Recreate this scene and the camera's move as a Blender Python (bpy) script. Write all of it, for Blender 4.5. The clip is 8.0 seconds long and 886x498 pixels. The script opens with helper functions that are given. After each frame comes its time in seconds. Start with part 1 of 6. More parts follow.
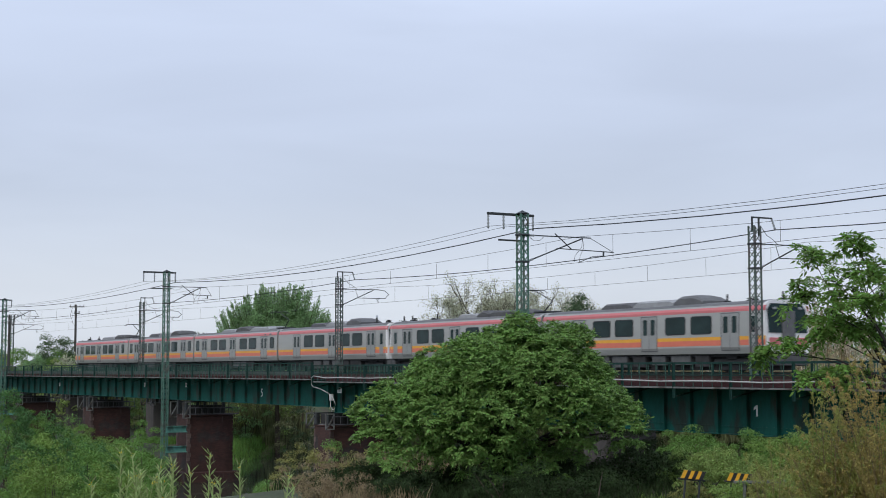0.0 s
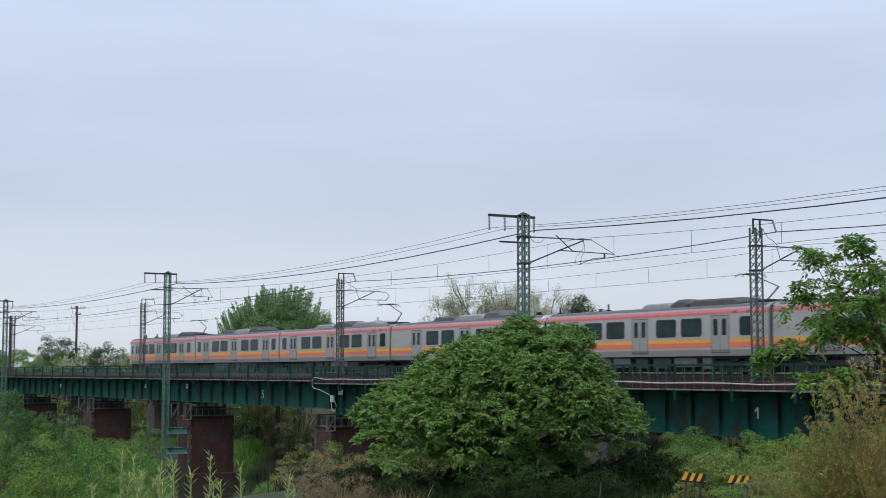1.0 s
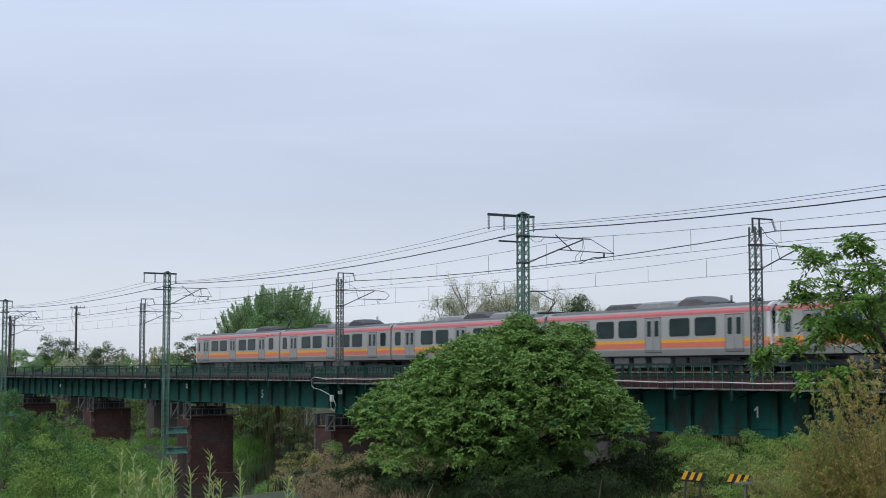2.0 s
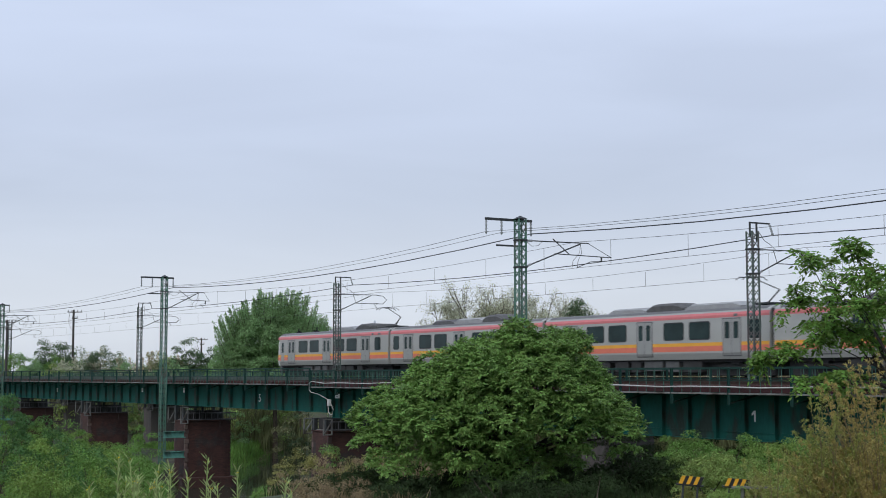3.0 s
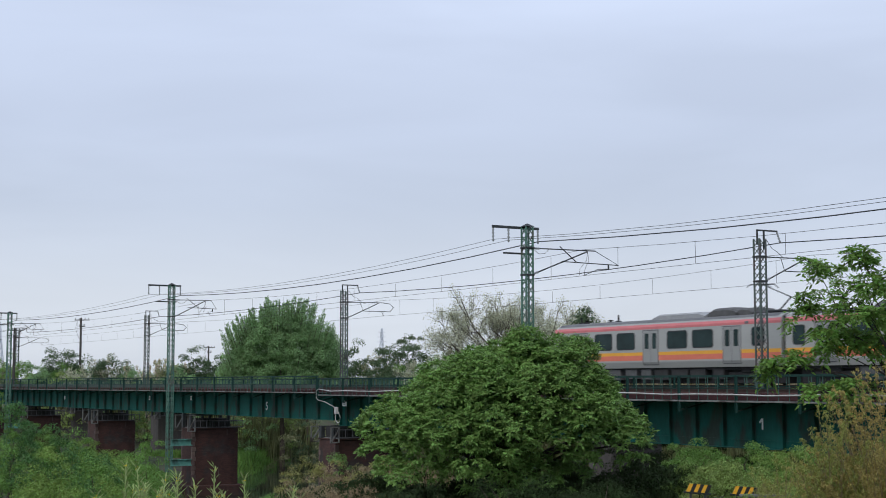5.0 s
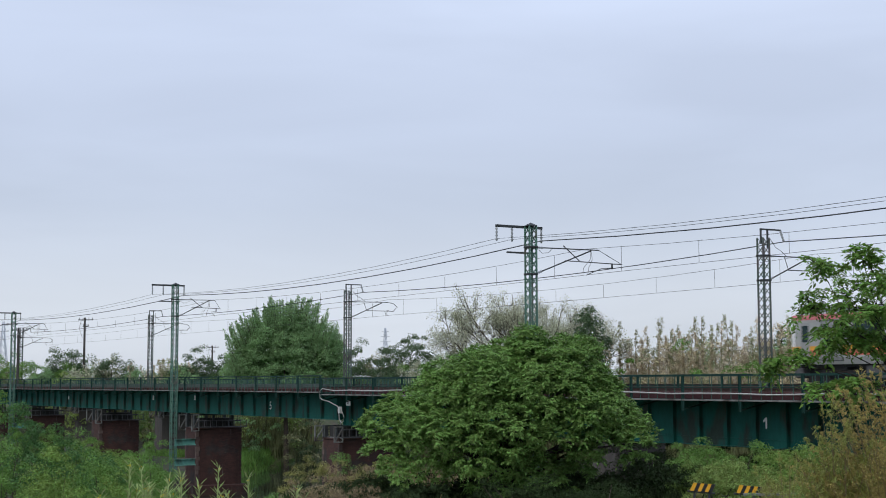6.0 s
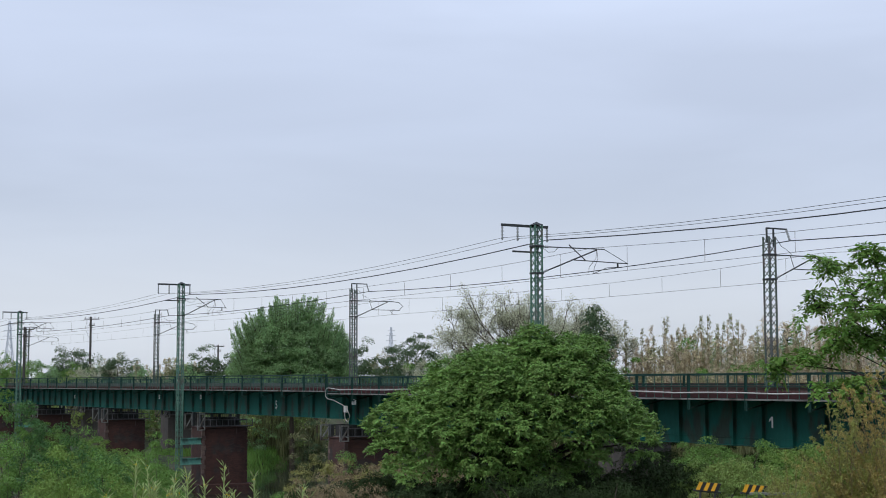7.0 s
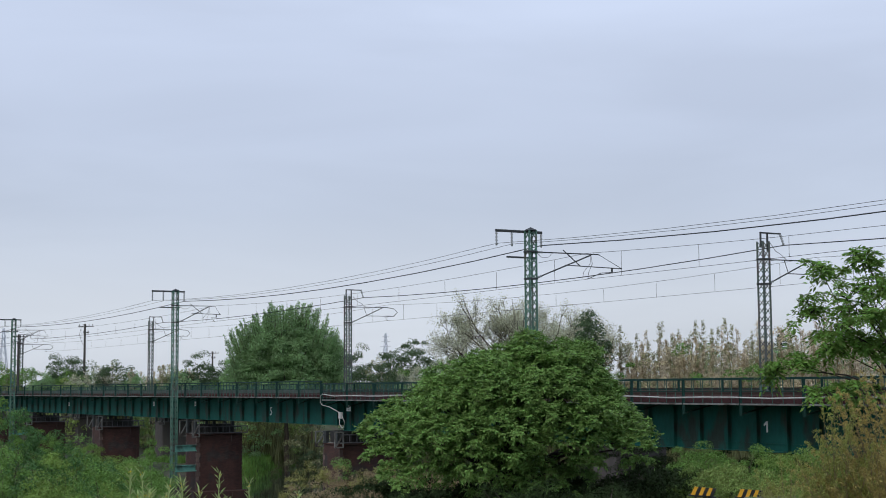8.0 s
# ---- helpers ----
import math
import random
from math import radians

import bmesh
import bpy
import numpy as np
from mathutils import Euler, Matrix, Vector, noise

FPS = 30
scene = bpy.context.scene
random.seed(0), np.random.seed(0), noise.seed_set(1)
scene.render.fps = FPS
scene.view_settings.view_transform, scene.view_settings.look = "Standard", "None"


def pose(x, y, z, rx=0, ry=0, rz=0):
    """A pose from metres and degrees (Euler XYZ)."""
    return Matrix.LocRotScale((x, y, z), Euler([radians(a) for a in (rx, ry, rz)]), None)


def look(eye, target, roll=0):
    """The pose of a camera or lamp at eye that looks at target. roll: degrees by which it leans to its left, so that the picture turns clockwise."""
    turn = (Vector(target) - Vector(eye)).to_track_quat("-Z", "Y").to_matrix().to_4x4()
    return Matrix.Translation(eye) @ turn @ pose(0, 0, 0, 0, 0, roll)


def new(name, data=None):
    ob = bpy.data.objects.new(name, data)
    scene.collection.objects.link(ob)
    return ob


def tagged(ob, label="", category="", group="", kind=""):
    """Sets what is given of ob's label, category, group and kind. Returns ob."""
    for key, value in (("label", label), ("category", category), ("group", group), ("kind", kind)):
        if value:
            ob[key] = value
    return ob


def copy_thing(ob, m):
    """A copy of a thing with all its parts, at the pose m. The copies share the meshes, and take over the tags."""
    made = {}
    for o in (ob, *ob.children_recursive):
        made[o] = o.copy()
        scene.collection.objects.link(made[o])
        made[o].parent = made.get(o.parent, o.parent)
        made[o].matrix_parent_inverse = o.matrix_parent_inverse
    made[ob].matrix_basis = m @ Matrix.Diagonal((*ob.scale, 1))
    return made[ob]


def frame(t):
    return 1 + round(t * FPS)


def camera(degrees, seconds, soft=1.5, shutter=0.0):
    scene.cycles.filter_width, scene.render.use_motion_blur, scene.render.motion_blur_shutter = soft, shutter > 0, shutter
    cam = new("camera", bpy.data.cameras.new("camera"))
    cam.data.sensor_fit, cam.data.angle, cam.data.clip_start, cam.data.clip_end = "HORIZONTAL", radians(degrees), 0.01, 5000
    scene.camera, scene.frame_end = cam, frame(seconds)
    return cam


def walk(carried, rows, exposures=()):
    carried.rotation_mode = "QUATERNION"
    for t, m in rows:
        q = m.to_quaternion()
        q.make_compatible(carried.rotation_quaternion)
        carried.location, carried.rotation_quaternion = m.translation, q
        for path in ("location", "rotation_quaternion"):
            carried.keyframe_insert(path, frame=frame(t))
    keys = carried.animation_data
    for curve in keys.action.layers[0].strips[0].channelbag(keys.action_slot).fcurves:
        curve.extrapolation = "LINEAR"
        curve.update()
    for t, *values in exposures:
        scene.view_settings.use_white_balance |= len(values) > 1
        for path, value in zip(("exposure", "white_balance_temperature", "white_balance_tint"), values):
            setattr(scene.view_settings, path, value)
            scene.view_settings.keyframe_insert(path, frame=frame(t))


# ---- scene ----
cam = camera(33.81, 8.0, soft=0.95, shutter=0.25)
# seconds, heading left of the track's normal, tilt, roll (degrees); the camera is held by hand at one spot
TURNS = [
    (0.0, 59.696, 4.729, -0.069), (0.5, 59.648, 4.798, -0.031), (1.0, 59.738, 4.794, 0.006), (1.5, 59.760, 4.732, -0.044),
    (3.0, 59.615, 4.937, -0.056), (3.5, 59.783, 5.072, -0.088), (4.0, 59.900, 5.196, -0.088), (4.5, 59.875, 5.236, -0.064),
    (6.0, 60.026, 5.220, -0.137), (6.5, 60.182, 5.153, -0.134), (7.0, 60.250, 5.187, -0.138), (7.5, 60.191, 5.324, -0.288),
    (8.0, 60.022, 5.414, -0.374)]
walk(cam, [(t, pose(0, 0, 10, 90 + tilt, 0, turn) @ pose(0, 0, 0, 0, 0, roll)) for t, turn, tilt, roll in TURNS], exposures=[(0.0, 0.01), (4.5, 0.0), (7.0, -0.01), (8.0, -0.08)])

# ---------------------------------------------------------------- world and light
world = bpy.data.worlds.new("overcast_sky")
scene.world = world
world.use_nodes = True
wn, wl = world.node_tree.nodes, world.node_tree.links
wn.clear()
w_out = wn.new("ShaderNodeOutputWorld")
w_bg = wn.new("ShaderNodeBackground")
w_sky = wn.new("ShaderNodeTexSky")
w_sky.sky_type = "NISHITA"
w_sky.sun_disc = False
w_sky.sun_elevation, w_sky.sun_rotation = radians(50), radians(200)
w_co = wn.new("ShaderNodeTexCoord")
w_sep = wn.new("ShaderNodeSeparateXYZ")
w_map = wn.new("ShaderNodeMapping")
w_map.inputs["Scale"].default_value = (1.6, 1.6, 9.0)
w_map.inputs["Rotation"].default_value = (0.05, -0.09, 0.4)
w_noise = wn.new("ShaderNodeTexNoise")
w_noise.inputs["Scale"].default_value = 1.7
w_noise.inputs["Detail"].default_value = 4.0
w_noise.inputs["Roughness"].default_value = 0.45
w_noise.inputs["Distortion"].default_value = 0.5
w_ramp = wn.new("ShaderNodeValToRGB")
el = w_ramp.color_ramp.elements
el[0].position, el[0].color = 0.0, (0.61, 0.66, 0.74, 1)
el[1].position, el[1].color = 1.0, (0.60, 0.69, 0.87, 1)
for pos, c in ((0.06, (0.60, 0.65, 0.745, 1)), (0.12, (0.535, 0.60, 0.735, 1)), (0.17, (0.54, 0.61, 0.765, 1)), (0.25, (0.60, 0.68, 0.86, 1))):
    e = el.new(pos)
    e.color = c
w_var = wn.new("ShaderNodeMapRange")
w_var.inputs["From Min"].default_value, w_var.inputs["From Max"].default_value = 0.3, 0.7
w_var.inputs["To Min"].default_value, w_var.inputs["To Max"].default_value = 0.93, 1.07
w_mul = wn.new("ShaderNodeMixRGB")
w_mul.blend_type, w_mul.inputs["Fac"].default_value = "MULTIPLY", 1.0
w_add = wn.new("ShaderNodeMixRGB")
w_add.blend_type, w_add.inputs["Fac"].default_value = "ADD", 0.012
wl.new(w_co.outputs["Generated"], w_sep.inputs[0])
wl.new(w_sep.outputs["Z"], w_ramp.inputs["Fac"])
wl.new(w_co.outputs["Generated"], w_map.inputs["Vector"])
wl.new(w_map.outputs["Vector"], w_noise.inputs["Vector"])
wl.new(w_noise.outputs["Fac"], w_var.inputs["Value"])
wl.new(w_ramp.outputs["Color"], w_mul.inputs["Color1"])
wl.new(w_var.outputs["Result"], w_mul.inputs["Color2"])
wl.new(w_mul.outputs["Color"], w_add.inputs["Color1"])
wl.new(w_sky.outputs["Color"], w_add.inputs["Color2"])
wl.new(w_add.outputs["Color"], w_bg.inputs["Color"])
w_bg.inputs["Strength"].default_value = 1.0
wl.new(w_bg.outputs["Background"], w_out.inputs["Surface"])

sun = new("sun", bpy.data.lights.new("sun", "SUN"))
sun.data.energy, sun.data.angle, sun.data.color = 1.5, radians(35), (1.0, 0.97, 0.92)
sun.matrix_world = look((-26, -28, 66), (-57, 22, 5))

# ---------------------------------------------------------------- materials
def material(name, color, rough=0.7, metal=0.0, vary=0.25, scale=3.0, fine=40.0, bump=0.15, tint=None, amount=0.0, tint_scale=1.2,
             random_by="", random_amount=0.0, translucent=0.0, stretch=(1, 1, 1), spec=0.5):
    """A node material with variation at two scales, optional stains in a second colour and relief."""
    m = bpy.data.materials.new(name)
    m.use_nodes = True
    n, l = m.node_tree.nodes, m.node_tree.links
    b = n["Principled BSDF"]
    b.inputs["Roughness"].default_value, b.inputs["Metallic"].default_value = rough, metal
    b.inputs["Specular IOR Level"].default_value = spec
    co = n.new("ShaderNodeTexCoord")
    mp = n.new("ShaderNodeMapping")
    mp.inputs["Scale"].default_value = stretch
    l.new(co.outputs["Object"], mp.inputs["Vector"])
    big, small = n.new("ShaderNodeTexNoise"), n.new("ShaderNodeTexNoise")
    big.inputs["Scale"].default_value, big.inputs["Detail"].default_value = scale, 4
    small.inputs["Scale"].default_value, small.inputs["Detail"].default_value = fine, 3
    l.new(mp.outputs["Vector"], big.inputs["Vector"])
    l.new(mp.outputs["Vector"], small.inputs["Vector"])
    add = n.new("ShaderNodeMath")
    add.operation = "MULTIPLY_ADD"
    l.new(small.outputs["Fac"], add.inputs[0])
    add.inputs[1].default_value = 0.5
    l.new(big.outputs["Fac"], add.inputs[2])
    rng = n.new("ShaderNodeMapRange")
    rng.inputs["From Min"].default_value, rng.inputs["From Max"].default_value = 0.45, 1.05
    rng.inputs["To Min"].default_value, rng.inputs["To Max"].default_value = 1 - vary, 1 + vary
    l.new(add.outputs[0], rng.inputs["Value"])
    base = n.new("ShaderNodeRGB")
    base.outputs[0].default_value = (*color, 1)
    src = base.outputs[0]
    if tint:
        spots = n.new("ShaderNodeTexNoise")
        spots.inputs["Scale"].default_value, spots.inputs["Detail"].default_value = tint_scale, 6
        l.new(mp.outputs["Vector"], spots.inputs["Vector"])
        edge = n.new("ShaderNodeMapRange")
        edge.inputs["From Min"].default_value, edge.inputs["From Max"].default_value = 0.62 - amount * 0.3, 0.72 - amount * 0.3
        l.new(spots.outputs["Fac"], edge.inputs["Value"])
        mx = n.new("ShaderNodeMixRGB")
        l.new(edge.outputs["Result"], mx.inputs["Fac"])
        l.new(src, mx.inputs["Color1"])
        mx.inputs["Color2"].default_value = (*tint, 1)
        src = mx.outputs["Color"]
    mul = n.new("ShaderNodeMixRGB")
    mul.blend_type, mul.inputs["Fac"].default_value = "MULTIPLY", 1.0
    l.new(src, mul.inputs["Color1"])
    l.new(rng.outputs["Result"], mul.inputs["Color2"])
    src = mul.outputs["Color"]
    if random_by:
        if random_by == "island":
            rnd = n.new("ShaderNodeNewGeometry").outputs["Random Per Island"]
        else:
            rnd = n.new("ShaderNodeObjectInfo").outputs["Random"]
        rr = n.new("ShaderNodeMapRange")
        rr.inputs["To Min"].default_value, rr.inputs["To Max"].default_value = 1 - random_amount, 1 + random_amount
        l.new(rnd, rr.inputs["Value"])
        hs = n.new("ShaderNodeHueSaturation")
        l.new(rr.outputs["Result"], hs.inputs["Value"])
        hr = n.new("ShaderNodeMapRange")
        hr.inputs["To Min"].default_value, hr.inputs["To Max"].default_value = 0.5 - 0.05 * random_amount, 0.5 + 0.03 * random_amount
        l.new(rnd, hr.inputs["Value"])
        l.new(hr.outputs["Result"], hs.inputs["Hue"])
        l.new(src, hs.inputs["Color"])
        src = hs.outputs["Color"]
    l.new(src, b.inputs["Base Color"])
    if bump:
        bp = n.new("ShaderNodeBump")
        bp.inputs["Strength"].default_value, bp.inputs["Distance"].default_value = bump, 0.02
        l.new(add.outputs[0], bp.inputs["Height"])
        l.new(bp.outputs["Normal"], b.inputs["Normal"])
    if translucent:
        tr = n.new("ShaderNodeBsdfTranslucent")
        l.new(src, tr.inputs["Color"])
        ms = n.new("ShaderNodeMixShader")
        ms.inputs["Fac"].default_value = translucent
        l.new(b.outputs[0], ms.inputs[1])
        l.new(tr.outputs[0], ms.inputs[2])
        l.new(ms.outputs[0], n["Material Output"].inputs["Surface"])
    return m


M_GREEN = material("green_girder_paint", (0.011, 0.089, 0.072), 0.7, spec=0.15, vary=0.3, scale=0.8, fine=9, bump=0.1, tint=(0.03, 0.05, 0.04), amount=0.25, stretch=(1, 1, 0.35))
M_RAILING = material("dark_green_railing_paint", (0.011, 0.041, 0.034), 0.65, spec=0.2, vary=0.3, scale=1.0, fine=12, tint=(0.03, 0.028, 0.022), amount=0.2)
M_POLE = material("pale_green_mast_paint", (0.08, 0.18, 0.135), 0.6, vary=0.3, scale=1.5, fine=20, tint=(0.10, 0.11, 0.09), amount=0.3)
M_POLEGREY = material("grey_green_mast_paint", (0.08, 0.115, 0.10), 0.6, vary=0.35, scale=1.2, fine=20, tint=(0.09, 0.08, 0.08), amount=0.45)
M_STEEL = material("dark_weathered_steel", (0.045, 0.05, 0.052), 0.6, metal=0.3, vary=0.3)
M_WIRE = material("aged_copper_wire", (0.03, 0.032, 0.035), 0.6, metal=0.4, vary=0.2, bump=0)
M_INSUL = material("glazed_grey_insulator", (0.30, 0.32, 0.33), 0.25, vary=0.1, bump=0)
M_RAIL = material("rusty_rail_steel", (0.055, 0.032, 0.025), 0.55, metal=0.5, vary=0.3)
M_TIE = material("weathered_timber_sleeper", (0.06, 0.02, 0.017), 0.85, vary=0.4, scale=2, fine=30, random_by="object", random_amount=0.3)
M_PIPE = material("pale_grey_conduit", (0.42, 0.42, 0.40), 0.5, vary=0.15)
def brickwork(name):
    """Coursed brick in running bond with stains, at true size on upright faces."""
    m = material(name, (0.056, 0.024, 0.019), 0.9, vary=0.35, scale=1.2, fine=14, tint=(0.04, 0.03, 0.028), amount=0.35, tint_scale=0.7, bump=0.3)
    n, l = m.node_tree.nodes, m.node_tree.links
    co = n.new("ShaderNodeTexCoord")
    sp = n.new("ShaderNodeSeparateXYZ")
    ad = n.new("ShaderNodeMath")
    cb = n.new("ShaderNodeCombineXYZ")
    l.new(co.outputs["Object"], sp.inputs[0])
    l.new(sp.outputs["X"], ad.inputs[0])
    l.new(sp.outputs["Y"], ad.inputs[1])
    l.new(ad.outputs[0], cb.inputs["X"])
    l.new(sp.outputs["Z"], cb.inputs["Y"])
    br = n.new("ShaderNodeTexBrick")
    br.inputs["Scale"].default_value = 1.0
    br.inputs["Brick Width"].default_value, br.inputs["Row Height"].default_value = 0.24, 0.075
    br.inputs["Mortar Size"].default_value = 0.008
    br.inputs["Color1"].default_value, br.inputs["Color2"].default_value = (1.15, 1.1, 1.1, 1), (0.75, 0.75, 0.75, 1)
    br.inputs["Mortar"].default_value = (0.7, 0.75, 0.8, 1)
    l.new(cb.outputs[0], br.inputs["Vector"])
    # pale lime runs down the face
    ln = n.new("ShaderNodeTexNoise")
    ln.inputs["Scale"].default_value, ln.inputs["Detail"].default_value = 1.0, 5
    lm = n.new("ShaderNodeMapping")
    lm.inputs["Scale"].default_value = (5.0, 5.0, 0.45)
    l.new(co.outputs["Object"], lm.inputs["Vector"])
    l.new(lm.outputs["Vector"], ln.inputs["Vector"])
    le = n.new("ShaderNodeMapRange")
    le.inputs["From Min"].default_value, le.inputs["From Max"].default_value = 0.66, 0.76
    l.new(ln.outputs["Fac"], le.inputs["Value"])
    b = n["Principled BSDF"]
    old = b.inputs["Base Color"].links[0].from_socket
    mx = n.new("ShaderNodeMixRGB")
    mx.blend_type, mx.inputs["Fac"].default_value = "MULTIPLY", 1.0
    l.new(old, mx.inputs["Color1"])
    l.new(br.outputs["Color"], mx.inputs["Color2"])
    mz = n.new("ShaderNodeMixRGB")
    l.new(le.outputs["Result"], mz.inputs["Fac"])
    l.new(mx.outputs["Color"], mz.inputs["Color1"])
    mz.inputs["Color2"].default_value = (0.16, 0.135, 0.125, 1)
    l.new(mz.outputs["Color"], b.inputs["Base Color"])
    return m


M_BRICKWALL = brickwork("red_brown_brickwork")
M_STONE = material("pinkish_corner_stone", (0.10, 0.066, 0.06), 0.9, vary=0.5, scale=2.0, fine=18, tint=(0.10, 0.07, 0.06), amount=0.5, random_by="object", random_amount=0.35)
M_CONC = material("stained_concrete", (0.075, 0.068, 0.065), 0.9, vary=0.35, scale=0.8, fine=15, tint=(0.08, 0.07, 0.065), amount=0.4, stretch=(1, 1, 0.3))
M_BODY = material("brushed_stainless_body", (0.41, 0.41, 0.385), 0.4, metal=0.35, vary=0.07, scale=0.8, fine=20, bump=0.03, stretch=(0.4, 1, 3))
M_DOOR = material("brushed_stainless_door", (0.34, 0.342, 0.325), 0.38, metal=0.4, vary=0.07, scale=2, bump=0.03)
M_ROOF = material("grey_train_roof", (0.13, 0.132, 0.135), 0.7, vary=0.2, scale=1.2)
M_ROOFBOX = material("pale_roof_unit_metal", (0.33, 0.335, 0.34), 0.55, metal=0.2, vary=0.15)
M_ROOFDARK = material("dark_grey_roof_unit", (0.10, 0.10, 0.105), 0.6, vary=0.3)
M_BLACK = material("black_rubber_and_gaps", (0.012, 0.012, 0.014), 0.6, vary=0.2)
# soot on the running gear; also colours the boxes added to fill shaded gaps
M_UNDER = material("sooty_underframe_and_shade_fill", (0.028, 0.027, 0.027), 0.8, vary=0.4)
M_UBOX = material("dusty_grey_equipment_box", (0.085, 0.085, 0.085), 0.7, vary=0.35)
M_PINK = material("rose_pink_stripe", (0.58, 0.165, 0.17), 0.45, vary=0.08, bump=0)
M_ORANGE = material("salmon_orange_stripe", (0.66, 0.17, 0.105), 0.45, vary=0.08, bump=0)
M_PICKET = material("faded_green_picket_paint", (0.05, 0.11, 0.088), 0.65, spec=0.2, vary=0.3, scale=1.0, fine=12)
M_TROUGH = material("faded_grey_green_trough", (0.075, 0.10, 0.088), 0.7, vary=0.25, scale=0.8, fine=10)
M_FASCIA = material("dark_red_fascia_timber", (0.036, 0.008, 0.009), 0.85, vary=0.45, scale=1.5, fine=20, stretch=(0.3, 1, 1))
M_YELLOW = material("golden_yellow_stripe", (0.75, 0.36, 0.035), 0.45, vary=0.06, bump=0)
M_WHITE = material("white_cab_paint", (0.75, 0.74, 0.72), 0.4, vary=0.08, bump=0.02)
M_NUM = material("white_number_paint", (0.7, 0.72, 0.7), 0.6, vary=0.25, fine=60, bump=0)
M_TURQ = material("turquoise_guard_paint", (0.10, 0.28, 0.235), 0.55, vary=0.25, tint=(0.06, 0.12, 0.10), amount=0.3)
M_SIGNY = material("yellow_barrier_paint", (0.70, 0.36, 0.02), 0.5, vary=0.2, fine=50)
M_SIGNK = material("black_barrier_paint", (0.015, 0.015, 0.015), 0.5, vary=0.2)
M_BARK = material("grey_brown_bark", (0.075, 0.058, 0.045), 0.95, vary=0.4, scale=4, fine=30, bump=0.5, stretch=(1, 1, 0.3))
M_BARKD = material("dark_wet_bark", (0.035, 0.028, 0.024), 0.95, vary=0.4, scale=4, fine=30, bump=0.5, stretch=(1, 1, 0.3))
M_POLEW = material("weathered_utility_pole", (0.06, 0.055, 0.05), 0.85, vary=0.3)
M_TILE = material("grey_roof_tile", (0.10, 0.11, 0.125), 0.7, vary=0.25)
M_PLASTER = material("cream_house_wall", (0.45, 0.42, 0.37), 0.9, vary=0.15)


def leaf(name, color, vary=0.45, translucent=0.38, rough=0.55):
    return material(name, color, rough, vary=0.25, scale=0.5, fine=3, bump=0, random_by="island", random_amount=vary, translucent=translucent, spec=0.15)


L_TREE = leaf("walnut_leaf_green", (0.145, 0.262, 0.064), 0.4, 0.16)
L_BRIGHT = leaf("fresh_leaf_green", (0.15, 0.28, 0.06))
L_BUSH = leaf("shrub_leaf_green", (0.15, 0.285, 0.066), 0.3, 0.25)
# paler than the leaf itself: some distance haze is mixed into this green
L_FAR = leaf("haze_paled_poplar_green", (0.245, 0.40, 0.175), 0.22, 0.45)
L_DARK = leaf("dark_evergreen_leaf", (0.095, 0.15, 0.075), 0.3)
# leaf colour taken down to stand in for deep shade under crown and bridge
L_SHADE = leaf("shade_darkened_thicket_leaf", (0.03, 0.052, 0.018), 0.5, 0.1, 0.8)
L_BUD = leaf("pale_budding_leaf", (0.50, 0.52, 0.37), 0.35)
L_TAN = leaf("tan_bamboo_leaf", (0.50, 0.43, 0.28))
L_OLIVE = leaf("olive_yellow_willow_leaf", (0.28, 0.28, 0.09), 0.35)
L_DRY = leaf("dry_brown_stem", (0.30, 0.235, 0.135), 0.35)
L_REED = leaf("olive_green_reed", (0.17, 0.185, 0.085))
L_GRASS = leaf("bank_grass_green", (0.20, 0.32, 0.075), 0.35, 0.28)
L_WEED = leaf("weed_leaf_yellow_green", (0.38, 0.48, 0.2))
L_FLOWER = leaf("yellow_mustard_flower", (0.65, 0.50, 0.03), 0.2)
M_EARTH = material("grassy_bank_earth", (0.045, 0.06, 0.022), 0.95, vary=0.5, scale=0.4, fine=6, bump=0.6, tint=(0.06, 0.05, 0.03), amount=0.4, tint_scale=0.25)


# ---------------------------------------------------------------- helpers of this scene
def part(name, bm, mat, parent=None, label="", smooth=False):
    """Links a bmesh as one mesh object under a thing or a part."""
    me = bpy.data.meshes.new(name)
    bm.normal_update()
    bm.to_mesh(me)
    bm.free()
    return mesh_part(name, me, mat, parent, label, smooth)


def mesh_part(name, me, mat, parent=None, label="", smooth=False):
    if mat and not me.materials:
        me.materials.append(mat)
    if smooth:
        me.shade_smooth()
    ob = new(name, me)
    if parent:
        ob.parent = parent
    if label:
        ob["label"] = label
    return ob


def thing(name, at, label, category, group="", kind="", turn=0):
    ob = new(name)
    ob.matrix_basis = pose(*at, 0, 0, turn)
    ob.empty_display_size = 0.2
    return tagged(ob, label, category, group, kind)


def box(bm, lo, hi, bevel=0.0):
    """A box from corner to corner, its edges chamfered by bevel."""
    r = bmesh.ops.create_cube(bm, size=1.0)
    c = [(a + b) / 2 for a, b in zip(lo, hi)]
    s = [abs(b - a) for a, b in zip(lo, hi)]
    bmesh.ops.transform(bm, matrix=Matrix.LocRotScale(c, None, s), verts=r["verts"])
    if bevel:
        edges = list({e for v in r["verts"] for e in v.link_edges})
        bmesh.ops.bevel(bm, geom=edges, offset=bevel, segments=1, affect="EDGES")
    return bm


